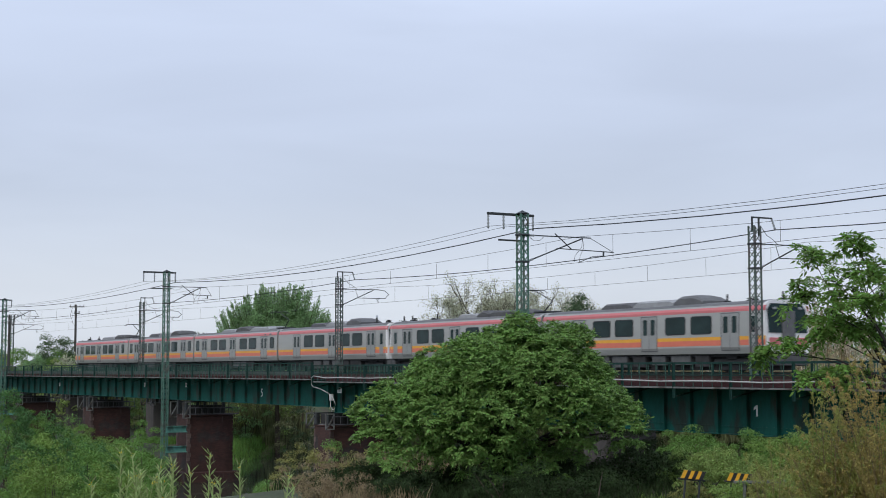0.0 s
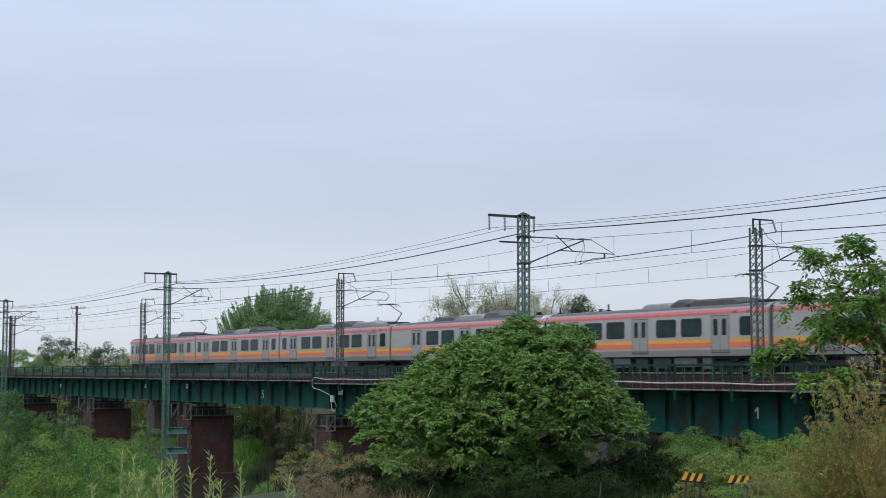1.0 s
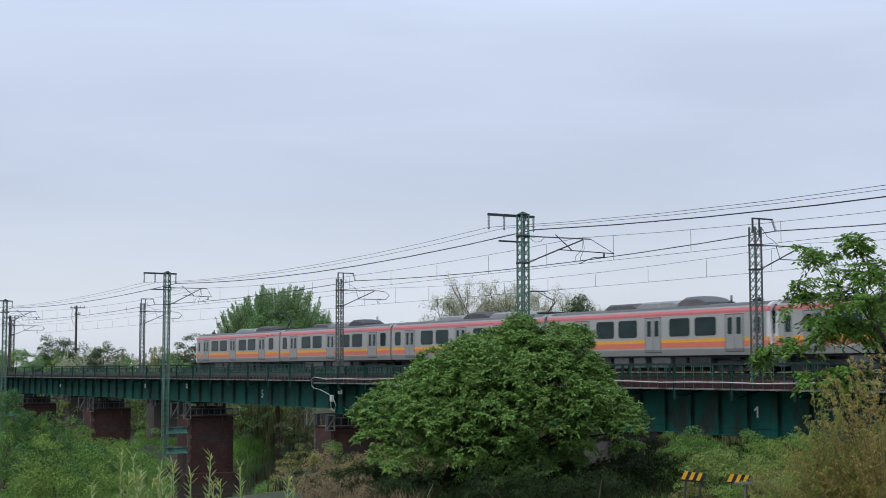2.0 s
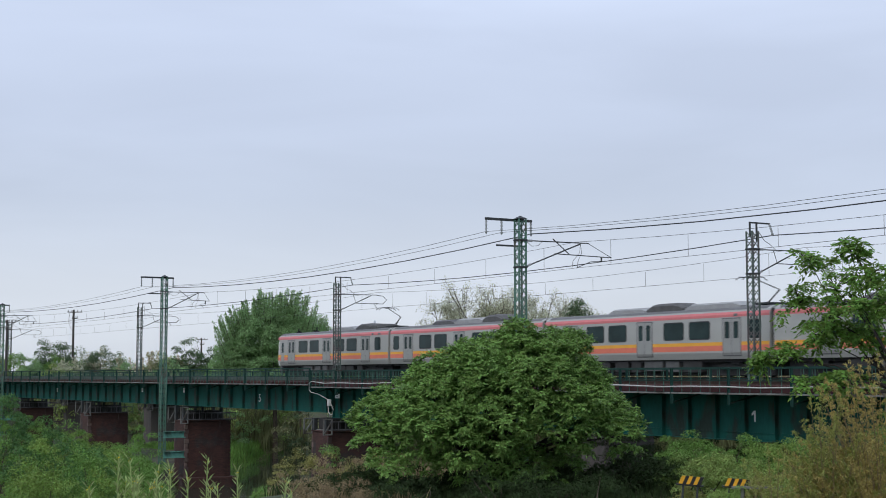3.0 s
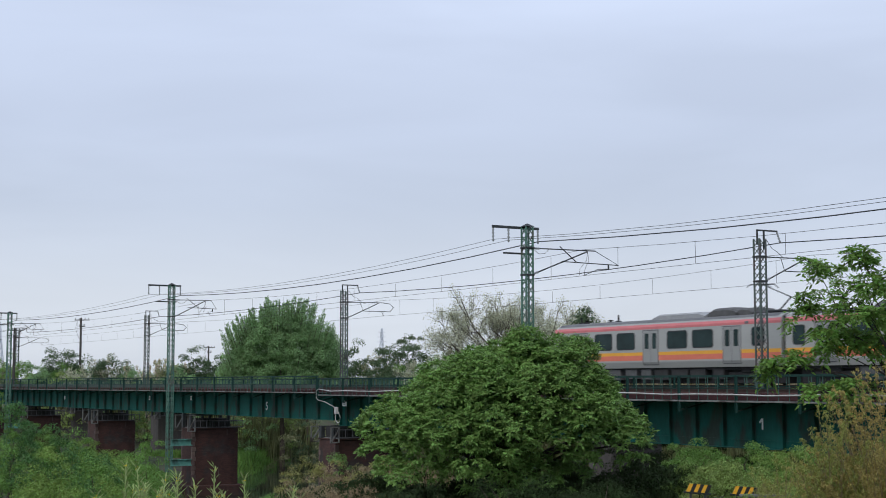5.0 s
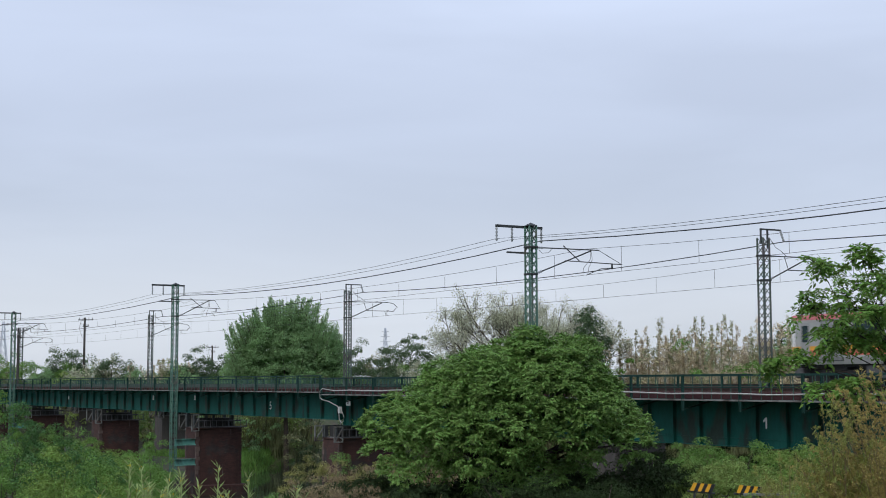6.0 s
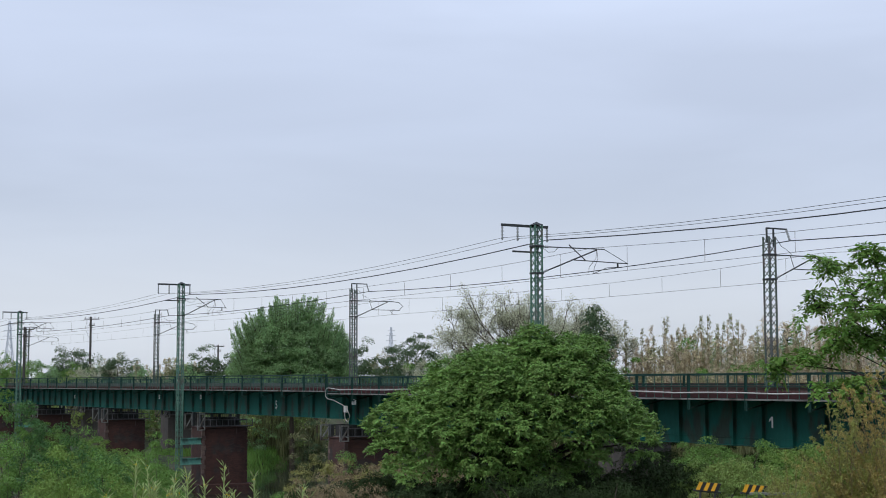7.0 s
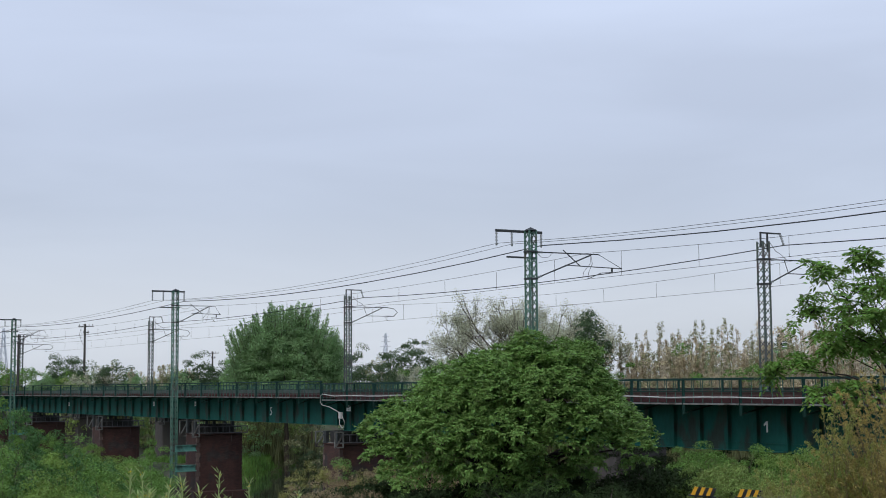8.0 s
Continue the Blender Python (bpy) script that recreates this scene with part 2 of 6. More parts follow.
def beam(bm, a, b, w, h=None, sides=4):
    """A straight bar from a to b: square of w by h, or round when sides is above 4."""
    a, b = Vector(a), Vector(b)
    h = h or w
    d = (b - a).normalized()
    u = d.cross(Vector((0, 0, 1)))
    u = Vector((1, 0, 0)) if u.length < 1e-4 else u.normalized()
    v = u.cross(d).normalized()
    rings = []
    for p in (a, b):
        if sides == 4:
            ring = [p + u * (i * w / 2) + v * (j * h / 2) for i, j in ((-1, -1), (1, -1), (1, 1), (-1, 1))]
        else:
            ring = [p + u * (math.cos(k * math.tau / sides) * w / 2) + v * (math.sin(k * math.tau / sides) * h / 2) for k in range(sides)]
        rings.append([bm.verts.new(q) for q in ring])
    n = len(rings[0])
    for i in range(n):
        bm.faces.new((rings[0][i], rings[0][(i + 1) % n], rings[1][(i + 1) % n], rings[1][i]))
    bm.faces.new(rings[0][::-1])
    bm.faces.new(rings[1])
    return bm


def tube(bm, pts, radii, sides=6):
    """A tapered round tube through pts."""
    pts = [Vector(p) for p in pts]
    rings = []
    for i, p in enumerate(pts):
        d = (pts[min(i + 1, len(pts) - 1)] - pts[max(i - 1, 0)]).normalized()
        u = d.cross(Vector((0.31, 0.17, 0.93)))
        u = Vector((1, 0, 0)) if u.length < 1e-3 else u.normalized()
        v = d.cross(u)
        rings.append([bm.verts.new(p + (u * math.cos(k * math.tau / sides) + v * math.sin(k * math.tau / sides)) * radii[i]) for k in range(sides)])
    for r, s in zip(rings, rings[1:]):
        for k in range(sides):
            bm.faces.new((r[k], r[(k + 1) % sides], s[(k + 1) % sides], s[k]))
    bm.faces.new(rings[0][::-1])
    bm.faces.new(rings[-1])
    return bm


def extrude_x(bm, profile, x0, x1, caps=True):
    """A closed profile of (y, z) drawn out along x."""
    a = [bm.verts.new((x0, y, z)) for y, z in profile]
    b = [bm.verts.new((x1, y, z)) for y, z in profile]
    n = len(profile)
    for i in range(n):
        bm.faces.new((a[i], a[(i + 1) % n], b[(i + 1) % n], b[i]))
    if caps:
        bm.faces.new(a[::-1])
        bm.faces.new(b)
    return bm


def leaves(name, rng, centres, normals, sizes, mat, parent=None, label="", slim=0.45, droop=0.35):
    """One mesh of many folded leaves: four corners each, at centres, facing roughly along normals."""
    n = len(centres)
    nor = normals + rng.normal(0, 0.45, (n, 3))
    nor /= np.linalg.norm(nor, axis=1, keepdims=True)
    ref = rng.normal(0, 1, (n, 3))
    ref[:, 2] -= 0.6
    u = ref - nor * (ref * nor).sum(1, keepdims=True)
    u /= np.linalg.norm(u, axis=1, keepdims=True) + 1e-9
    v = np.cross(nor, u)
    s = sizes[:, None]
    a = centres - u * s * 0.5
    tip = centres + u * s * 0.5 - nor * s * droop * 0.5
    l = centres + v * s * slim * 0.5 + nor * s * 0.06
    r = centres - v * s * slim * 0.5 + nor * s * 0.06
    co = np.stack([a, r, tip, l], 1).reshape(-1, 3)
    me = bpy.data.meshes.new(name)
    me.vertices.add(4 * n)
    me.vertices.foreach_set("co", co.astype(np.float32).ravel())
    me.loops.add(4 * n)
    me.loops.foreach_set("vertex_index", np.arange(4 * n, dtype=np.int32))
    me.polygons.add(n)
    me.polygons.foreach_set("loop_start", np.arange(0, 4 * n, 4, dtype=np.int32))
    me.update(calc_edges=True)
    return mesh_part(name, me, mat, parent, label)


def clumps(rng, centres, radii, count, flat=0.6):
    """Leaf places and outward directions on the upper shells of clumps round the centres."""
    k = len(centres)
    d = rng.normal(0, 1, (k, count, 3))
    d[..., 2] = np.where(d[..., 2] < -0.3, -d[..., 2] * 0.6, d[..., 2])
    d /= np.linalg.norm(d, axis=2, keepdims=True)
    rad = radii[:, None, None] * rng.uniform(0.45, 1.0, (k, count, 1)) ** 0.6
    p = centres[:, None, :] + d * rad * np.array([1, 1, flat])
    up = d * np.array([1, 1, 1]) + np.array([0, 0, 0.7])
    return p.reshape(-1, 3), up.reshape(-1, 3)


def crown_points(rng, count, radius, height, bottom=-0.3, rough=0.25, inner=0.25):
    """Clump places over an uneven dome of that radius and height, some of them inside."""
    out = []
    seed = Vector(rng.uniform(-50, 50, 3))
    while len(out) < count:
        d = rng.normal(0, 1, 3)
        d /= np.linalg.norm(d)
        if d[2] < bottom:
            continue
        k = 1 + rough * noise.noise(Vector(d) * 2.2 + seed) * 1.6 + rough * 0.6 * noise.noise(Vector(d) * 5 + seed)
        r = k * (rng.uniform(0.3, 0.8) if rng.random() < inner else rng.uniform(0.86, 1.0))
        out.append((d[0] * radius * r, d[1] * radius * r, d[2] * height * r))
    return np.array(out)


def limbs(bm, rng, base, tips, r0, fork=0.45, sides=5):
    """Crooked limbs from a fork above base to the tips."""
    base = Vector(base)
    for tip in tips:
        tip = Vector(tip)
        mid = base.lerp(tip, 0.5) + Vector(rng.normal(0, 0.08, 3)) * (tip - base).length
        mid.z += 0.08 * (tip - base).length
        q = base.lerp(mid, 0.5) + Vector(rng.normal(0, 0.03, 3)) * (tip - base).length
        tube(bm, [base, q, mid, tip], [r0, r0 * 0.75, r0 * fork, r0 * 0.12], sides)


def sprays(name, rng, tips, out, length, per_tip, pairs, leaflet, mat, parent=None, label="", slim=0.4, sag=0.5, lift=0.9):
    """One mesh of pinnate leaves: from each tip a rosette of stalks arches out and hangs, with leaflets in pairs along every stalk."""
    n = len(tips)
    k = n * per_tip
    base = np.repeat(tips, per_tip, 0)
    way = np.repeat(out / (np.linalg.norm(out, axis=1, keepdims=True) + 1e-9), per_tip, 0)
    a = (np.tile(np.arange(per_tip), n) / per_tip) * math.tau + np.repeat(rng.uniform(0, math.tau, n), per_tip) + rng.normal(0, 0.25, k)
    flat = np.stack([np.cos(a), np.sin(a), rng.uniform(-0.8, 0.9, k)], 1)
    d = flat + way * lift
    d /= np.linalg.norm(d, axis=1, keepdims=True)
    ln = length * rng.uniform(0.6, 1.2, k)
    side = np.cross(d, [0, 0, 1.0])
    side /= np.linalg.norm(side, axis=1, keepdims=True) + 1e-9
    quads = []
    for j in range(pairs * 2 + 1):
        u = 1.0 if j == pairs * 2 else 0.3 + 0.68 * (j // 2) / pairs
        s = 0 if j == pairs * 2 else (1 if j % 2 else -1)
        p = base + d * (ln * u)[:, None]
        p[:, 2] -= ln * sag * u * u
        run = d * 0.45 + side * s * 0.9 if s else d
        run = run + rng.normal(0, 0.3, run.shape)
        run[:, 2] -= 0.15 + 0.25 * u
        run /= np.linalg.norm(run, axis=1, keepdims=True)
        nor = np.cross(run, np.cross(way + np.array([0, 0, 0.5]), run)) + rng.normal(0, 0.5, run.shape)
        wide = np.cross(run, nor)
        wide /= np.linalg.norm(wide, axis=1, keepdims=True) + 1e-9
        sz = (leaflet * rng.uniform(0.7, 1.25, k))[:, None]
        quads.append(np.stack([p, p + run * sz * 0.45 + wide * sz * slim * 0.5, p + run * sz - np.array([0, 0, 0.12]) * sz, p + run * sz * 0.45 - wide * sz * slim * 0.5], 1))
    co = np.concatenate(quads).reshape(-1, 3)
    m = len(co) // 4
    me = bpy.data.meshes.new(name)
    me.vertices.add(4 * m)
    me.vertices.foreach_set("co", co.astype(np.float32).ravel())
    me.loops.add(4 * m)
    me.loops.foreach_set("vertex_index", np.arange(4 * m, dtype=np.int32))
    me.polygons.add(m)
    me.polygons.foreach_set("loop_start", np.arange(0, 4 * m, 4, dtype=np.int32))
    me.update(calc_edges=True)
    return mesh_part(name, me, mat, parent, label)


def on_ground(x, y, sink=0.1):
    return (x, y, ground_height(x, y) - sink)


def plant(name, at, label, lobes, trunk_r, clump_r, n_leaf, leaf_size, mat, bark, seed, flat=0.6, slim=0.45, category="tree", n_limbs=14, group="", trunk=True, droop=0.35, rough=0.2):
    """A tree or shrub on the ground at (x, y). Each lobe of its crown: offset x, y, height of its middle in the world, radius, half height, clumps, lowest part."""
    rng = np.random.default_rng(seed)
    gx, gy, gz = on_ground(*at)
    t = thing(name, (gx, gy, gz), label, category, group)
    cs = []
    for lx, ly, lz, rad, hh, n, low in lobes:
        cs.append(crown_points(rng, n, rad, hh, low, rough) + np.array([lx, ly, lz - gz]))
    c = np.concatenate(cs)
    fork = max(0.3, min(lz for _, _, lz, *_ in lobes) - gz - 0.4 * lobes[0][4])
    if trunk:
        bm = bmesh.new()
        lean = rng.normal(0, 0.12, 2)
        tube(bm, [(0, 0, -0.3), (lean[0] * 0.4, lean[1] * 0.4, fork * 0.5), (lean[0], lean[1], fork)], [trunk_r * 1.3, trunk_r, trunk_r * 0.75], 8)
        part("trunk", bm, bark, t)
    for k in rng.choice(len(c), min(n_limbs, len(c)), False):
        bm = bmesh.new()
        base = (0, 0, fork * 0.9) if trunk else (rng.normal(0, 0.25), rng.normal(0, 0.25), 0)
        limbs(bm, rng, base, [c[k]], trunk_r * (0.5 if trunk else 1.0))
        part("limb" if trunk else "stem", bm, bark, t)
    p, d = clumps(rng, c, clump_r * rng.uniform(0.65, 1.35, len(c)), n_leaf, flat)
    leaves("crown", rng, p, d, leaf_size * rng.uniform(0.6, 1.3, len(p)), mat, t, "", slim, droop)
    return t


def shrub(at, top, rx, mat, seed, label, n=26, clump_r=0.5, n_leaf=90, leaf_size=0.16, name="shrub", slim=0.45, flat=0.8, ry=None, group="riverside shrubs", stems=6):
    """A rounded shrub from the ground at (x, y) up to the height top."""
    gz = ground_height(*at)
    hh = max(0.8, top - gz - clump_r * flat * 0.5)
    return plant(name, at, label, [(0, 0, gz + 0.1, rx, hh, n, 0.0)], 0.035, clump_r, n_leaf, leaf_size, mat, M_BARK, seed, flat, slim, "shrub", stems, group, False, 0.35, 0.3)


def twigs(bm, rng, base, way, length, radius, depth, ends, spread=0.55):
    """Branches that fork again and again; their ends are gathered."""
    way = way.normalized()
    tip = base + way * length
    mid = base.lerp(tip, 0.5) + Vector(rng.normal(0, 0.04, 3)) * length
    tube(bm, [base, mid, tip], [radius, radius * 0.8, radius * 0.6], 5 if depth > 2 else 3)
    if depth == 0:
        ends.append(tip)
        ends.append(mid)
        return
    for _ in range(3 if depth > 1 else 4):
        w = way + Vector(rng.normal(0, spread, 3))
        w.z += 0.25
        twigs(bm, rng, base.lerp(tip, rng.uniform(0.45, 1.0)), w, length * rng.uniform(0.55, 0.82), radius * 0.55, depth - 1, ends, spread)


def airy_tree(name, at, label, height, seed, mat, depth=5, leaf_size=0.12, per_end=5, spread=0.5, bark=None, sink=0.1):
    """A bare-branched tree just coming into leaf."""
    rng = np.random.default_rng(seed)
    x, y, z = on_ground(*at, sink)
    t = thing(name, (x, y, z), label, "tree")
    bm, ends = bmesh.new(), []
    h = height * 0.3
    tube(bm, [(0, 0, -0.3), (0.1, 0, h * 0.5), (0, 0.1, h)], [height * 0.02, height * 0.016, height * 0.013], 8)
    part("trunk", bm, bark or M_BARK, t)
    for k in range(4):
        bm = bmesh.new()
        a = k * math.tau / 4 + rng.uniform(0, 1)
        twigs(bm, rng, Vector((0, 0, h * rng.uniform(0.7, 1))), Vector((math.cos(a) * 0.6, math.sin(a) * 0.6, 1.0)), height * 0.24, height * 0.008, depth - 1, ends, spread)
        part("branch", bm, bark or M_BARK, t)
    e = np.array([tuple(v) for v in ends])
    p = np.repeat(e, per_end, 0) + rng.normal(0, 0.17, (len(e) * per_end, 3))
    leaves("crown", rng, p, np.tile([0, 0, 1.0], (len(p), 1)) + rng.normal(0, 0.5, p.shape), leaf_size * rng.uniform(0.6, 1.4, len(p)), mat, t)
    return t


def blades(name, rng, x0, x1, y0, y1, count, height, mat, label, width=0.05, lean=0.18, top=None, category="grass"):
    """A bed of upright blades over a stretch of ground, as one object."""
    xs, ys = rng.uniform(x0, x1, count), rng.uniform(y0, y1, count)
    zs = np.array([ground_height(a, b) for a, b in zip(xs, ys)])
    keep = zs > WATER - 0.25
    xs, ys, zs = xs[keep], ys[keep], zs[keep]
    n = len(xs)
    h = height * rng.uniform(0.55, 1.15, n)
    a = rng.uniform(0, math.tau, n)
    d = np.stack([np.cos(a), np.sin(a), np.zeros(n)], 1) * width * 0.5
    tilt = rng.normal(0, lean, (n, 2)) * h[:, None]
    base = np.stack([xs, ys, zs - 0.05], 1)
    mid = base + np.stack([tilt[:, 0] * 0.3, tilt[:, 1] * 0.3, h * 0.55], 1)
    tip = base + np.stack([tilt[:, 0], tilt[:, 1], h], 1)
    co = np.stack([base - d * 0.6, base + d * 0.6, mid + d, tip, mid - d], 1).reshape(-1, 3)
    me = bpy.data.meshes.new(name)
    me.vertices.add(5 * n)
    me.vertices.foreach_set("co", co.astype(np.float32).ravel())
    me.loops.add(5 * n)
    me.loops.foreach_set("vertex_index", np.arange(5 * n, dtype=np.int32))
    me.polygons.add(n)
    me.polygons.foreach_set("loop_start", np.arange(0, 5 * n, 5, dtype=np.int32))
    me.update(calc_edges=True)
    return tagged(mesh_part(name, me, mat), label, category, kind="stuff")

# ---------------------------------------------------------------- ground and water
# the near line's centre, the far line's centre, rail level
NEAR_Y, FAR_Y, RAIL = 40.8, 52.1, 9.88
WATER = 1.5


def ground_height(x, y):
    """The levee under the camera, the flood plain, the river bed and the rising ground by the abutment."""
    z = 2.6 + 0.5 * noise.noise(Vector((x * 0.05, y * 0.05, 0))) + 0.25 * noise.noise(Vector((x * 0.2, y * 0.2, 3)))
    d = math.hypot(x * 0.75 + 2, y + 2)
    z += 6.0 * max(0.0, 1 - d / 22) ** 0.8
    # bank by the first span
    k = min(1.0, max(0.0, (x + 66) / 26))
    k = k * k * (3 - 2 * k)
    z += 3.6 * k * min(1.0, max(0.0, (y - 2) / 14))
    # river channel crossing under the bridge
    c = -98 - (y - 40) * 1.55
    w = abs(x - c) / (19 if x > c else 11)
    if y > 24:
        z -= 3.2 * max(0.0, 1 - w ** 2) * min(1, (y - 24) / 6)
    # low mounds on the near bank
    z += 0.9 * math.exp(-((x + 56) ** 2 + (y - 28) ** 2) / 40) + 1.6 * math.exp(-((x + 74) ** 2 + (y - 18) ** 2) / 50)
    # embankment of the line past the abutment
    if x > -36:
        e = min(1.0, (x + 36) / 6)
        z = max(z, e * (RAIL - 0.5 - max(0, abs(y - 46.5) - 10) * 0.55))
    # higher far bank
    far = min(1.0, max(0.0, (y - 66) / 30))
    z += 4.0 * far
    if x < -170:
        z += 4.0 * min(1, (-170 - x) / 40)
    return z


def build_ground():
    xs = [-4000, -1500, -700, -400, -300] + [-250 + 2.5 * i for i in range(109)] + [40, 80, 160, 400, 1200, 4000]
    ys = [-4000, -1200, -400, -150, -60, -30] + [-20 + 2.2 * i for i in range(64)] + [130, 160, 220, 320, 600, 1500, 4000]
    co = [(x, y, ground_height(x, y)) for x in xs for y in ys]
    n = len(ys)
    fs = [(i * n + j, (i + 1) * n + j, (i + 1) * n + j + 1, i * n + j + 1) for i in range(len(xs) - 1) for j in range(n - 1)]
    me = bpy.data.meshes.new("ground")
    me.from_pydata(co, [], fs)
    tagged(mesh_part("ground", me, M_EARTH, None, "", True), "grassy flood plain and levee earth along the river", "ground", kind="structure")
    m = material("murky_river_water", (0.035, 0.045, 0.032), 0.05, vary=0.15, scale=0.3, fine=2.5, bump=0.02)
    bm = bmesh.new()
    v = [bm.verts.new(p) for p in ((-260, 20, WATER), (20, 20, WATER), (20, 160, WATER), (-260, 160, WATER))]
    bm.faces.new(v)
    tagged(part("water", bm, m), "murky grey-green river water under the bridge", "river", kind="structure")


build_ground()

# ---------------------------------------------------------------- the two bridges
SPAN = 24.7
PIERS = [-80.9 - SPAN * i for i in range(6)]       # the face that looks towards +x


def girder_span(x0, x1, yc, top, bottom, number, label, numbered_at=None, half=0.95):
    """One plate-girder span of a line: two webs with flanges and stiffeners, cross frames between them."""
    g = thing("bridge_span", ((x0 + x1) / 2, yc, 0), label, "bridge", "plate girder spans")
    h = (x1 - x0) / 2 - 0.06
    for y in (-half, half):
        bm = bmesh.new()
        box(bm, (-h, y - 0.012, bottom), (h, y + 0.012, top))
        part("web", bm, M_GREEN, g)
        for z0, z1 in ((top - 0.035, top), (bottom, bottom + 0.035)):
            bm = bmesh.new()
            box(bm, (-h, y - 0.21, z0), (h, y + 0.21, z1), 0.008)
            part("flange", bm, M_GREEN, g)
        n = int(round(2 * h / (1.73 if h > 20 else 2.15)))
        shift = -0.7 if h > 20 else 0.0
        out = -1 if y < 0 else 1
        bm = bmesh.new()
        box(bm, (-0.008, 0.012, bottom + 0.036), (0.008, 0.19, top - 0.036))
        box(bm, (-0.05, 0.012, bottom + 0.036), (-0.008, 0.024, top - 0.036))
        me = bpy.data.meshes.new("stiffener")
        bm.to_mesh(me)
        bm.free()
        for i in range(n + 1):
            s = mesh_part("stiffener", me, M_GREEN, g)
            s.matrix_basis = pose(max(-h + 0.05, -h + 0.05 + (2 * h - 0.1) * i / n + shift), y, 0, 0, 0, 180 if out < 0 else 0)
        if out < 0:
            bm = bmesh.new()
            box(bm, (-h, y - 0.06, bottom + 0.32), (h, y - 0.012, bottom + 0.35))
            part("web_rib", bm, M_GREEN, g)
    for i in range(6):
        bm = bmesh.new()
        x = -h + 0.4 + (2 * h - 0.8) * i / 5
        beam(bm, (x, -half, bottom + 0.1), (x, half, top - 0.1), 0.08)
        beam(bm, (x, -half, top - 0.1), (x, half, bottom + 0.1), 0.08)
        beam(bm, (x, -half, bottom + 0.08), (x, half, bottom + 0.08), 0.09)
        part("cross_frame", bm, M_GREEN, g)
    if number:
        if number == "1":
            bm = bmesh.new()
            box(bm, (-0.015, 0.0, 0.0), (0.075, 0.44, 0.006))
            v = [bm.verts.new(p) for p in ((-0.015, 0.44, 0), (-0.015, 0.31, 0), (-0.15, 0.24, 0), (-0.15, 0.33, 0), (-0.015, 0.44, 0.006), (-0.015, 0.31, 0.006), (-0.15, 0.24, 0.006), (-0.15, 0.33, 0.006))]
            for q in ((4, 7, 6, 5), (0, 1, 2, 3), (1, 5, 6, 2), (2, 6, 7, 3), (3, 7, 4, 0)):
                bm.faces.new([v[j] for j in q])
            me = bpy.data.meshes.new("number")
            bm.to_mesh(me)
            bm.free()
        else:
            cu = bpy.data.curves.new("number", "FONT")
            cu.body, cu.size, cu.extrude, cu.align_x = number, 0.78, 0.006, "CENTER"
            ob = new("number", cu)
            me = bpy.data.meshes.new_from_object(ob.evaluated_get(bpy.context.evaluated_depsgraph_get()))
            bpy.data.objects.remove(ob)
        o = mesh_part("painted_number", me, M_NUM, g, "white painted span number")
        o.matrix_basis = pose(numbered_at - (x0 + x1) / 2, -half - 0.025, (top + bottom) / 2 - (0.25 if number == "1" else 0.36), 90, 0, 0)
    return g


def deck(x0, x1, yc, RAIL, name_group):
    """Sleepers laid on the girders, and the two rails."""
    bm = bmesh.new()
    box(bm, (-0.14, -1.25, -0.27 if yc < 45 else -0.2), (0.14, 1.25, 0.0), 0.015)
    me = bpy.data.meshes.new("sleeper")
    bm.to_mesh(me)
    bm.free()
    t = thing("track", ((x0 + x1) / 2, yc, RAIL - 0.16), "rusty rails on dark timber sleepers over the girders", "railway track", name_group)
    n = int((x1 - x0) / 0.62)
    far_bm = bmesh.new()
    for i in range(n):
        x = x0 - (x0 + x1) / 2 + 0.3 + i * 0.62
        if n - i <= 290:
            s = mesh_part("sleeper", me, M_TIE, t)
            s.matrix_basis = pose(x, 0.03 * ((i * 7) % 5 - 2), 0)
        else:
            box(far_bm, (x - 0.14, -1.25, -0.27 if yc < 45 else -0.2), (x + 0.14, 1.25, 0))
    o = part("sleeper_run", far_bm, M_TIE, t)
    o["kind"] = "stuff"
    prof = [(-0.065, 0), (0.065, 0), (0.065, 0.012), (0.01, 0.03), (0.01, 0.115), (0.033, 0.122), (0.033, 0.153), (-0.033, 0.153), (-0.033, 0.122), (-0.01, 0.115), (-0.01, 0.03), (-0.065, 0.012)]
    for y in (-0.566, 0.566, -0.33, 0.33):
        bm = bmesh.new()
        k = 1.0 if abs(y) > 0.5 else 0.85
        extrude_x(bm, [(y + a, b * k) for a, b in prof], (x0 - x1) / 2, (x1 - x0) / 2)
        part("rail" if abs(y) > 0.5 else "guard_rail", bm, M_RAIL, t)
    return t


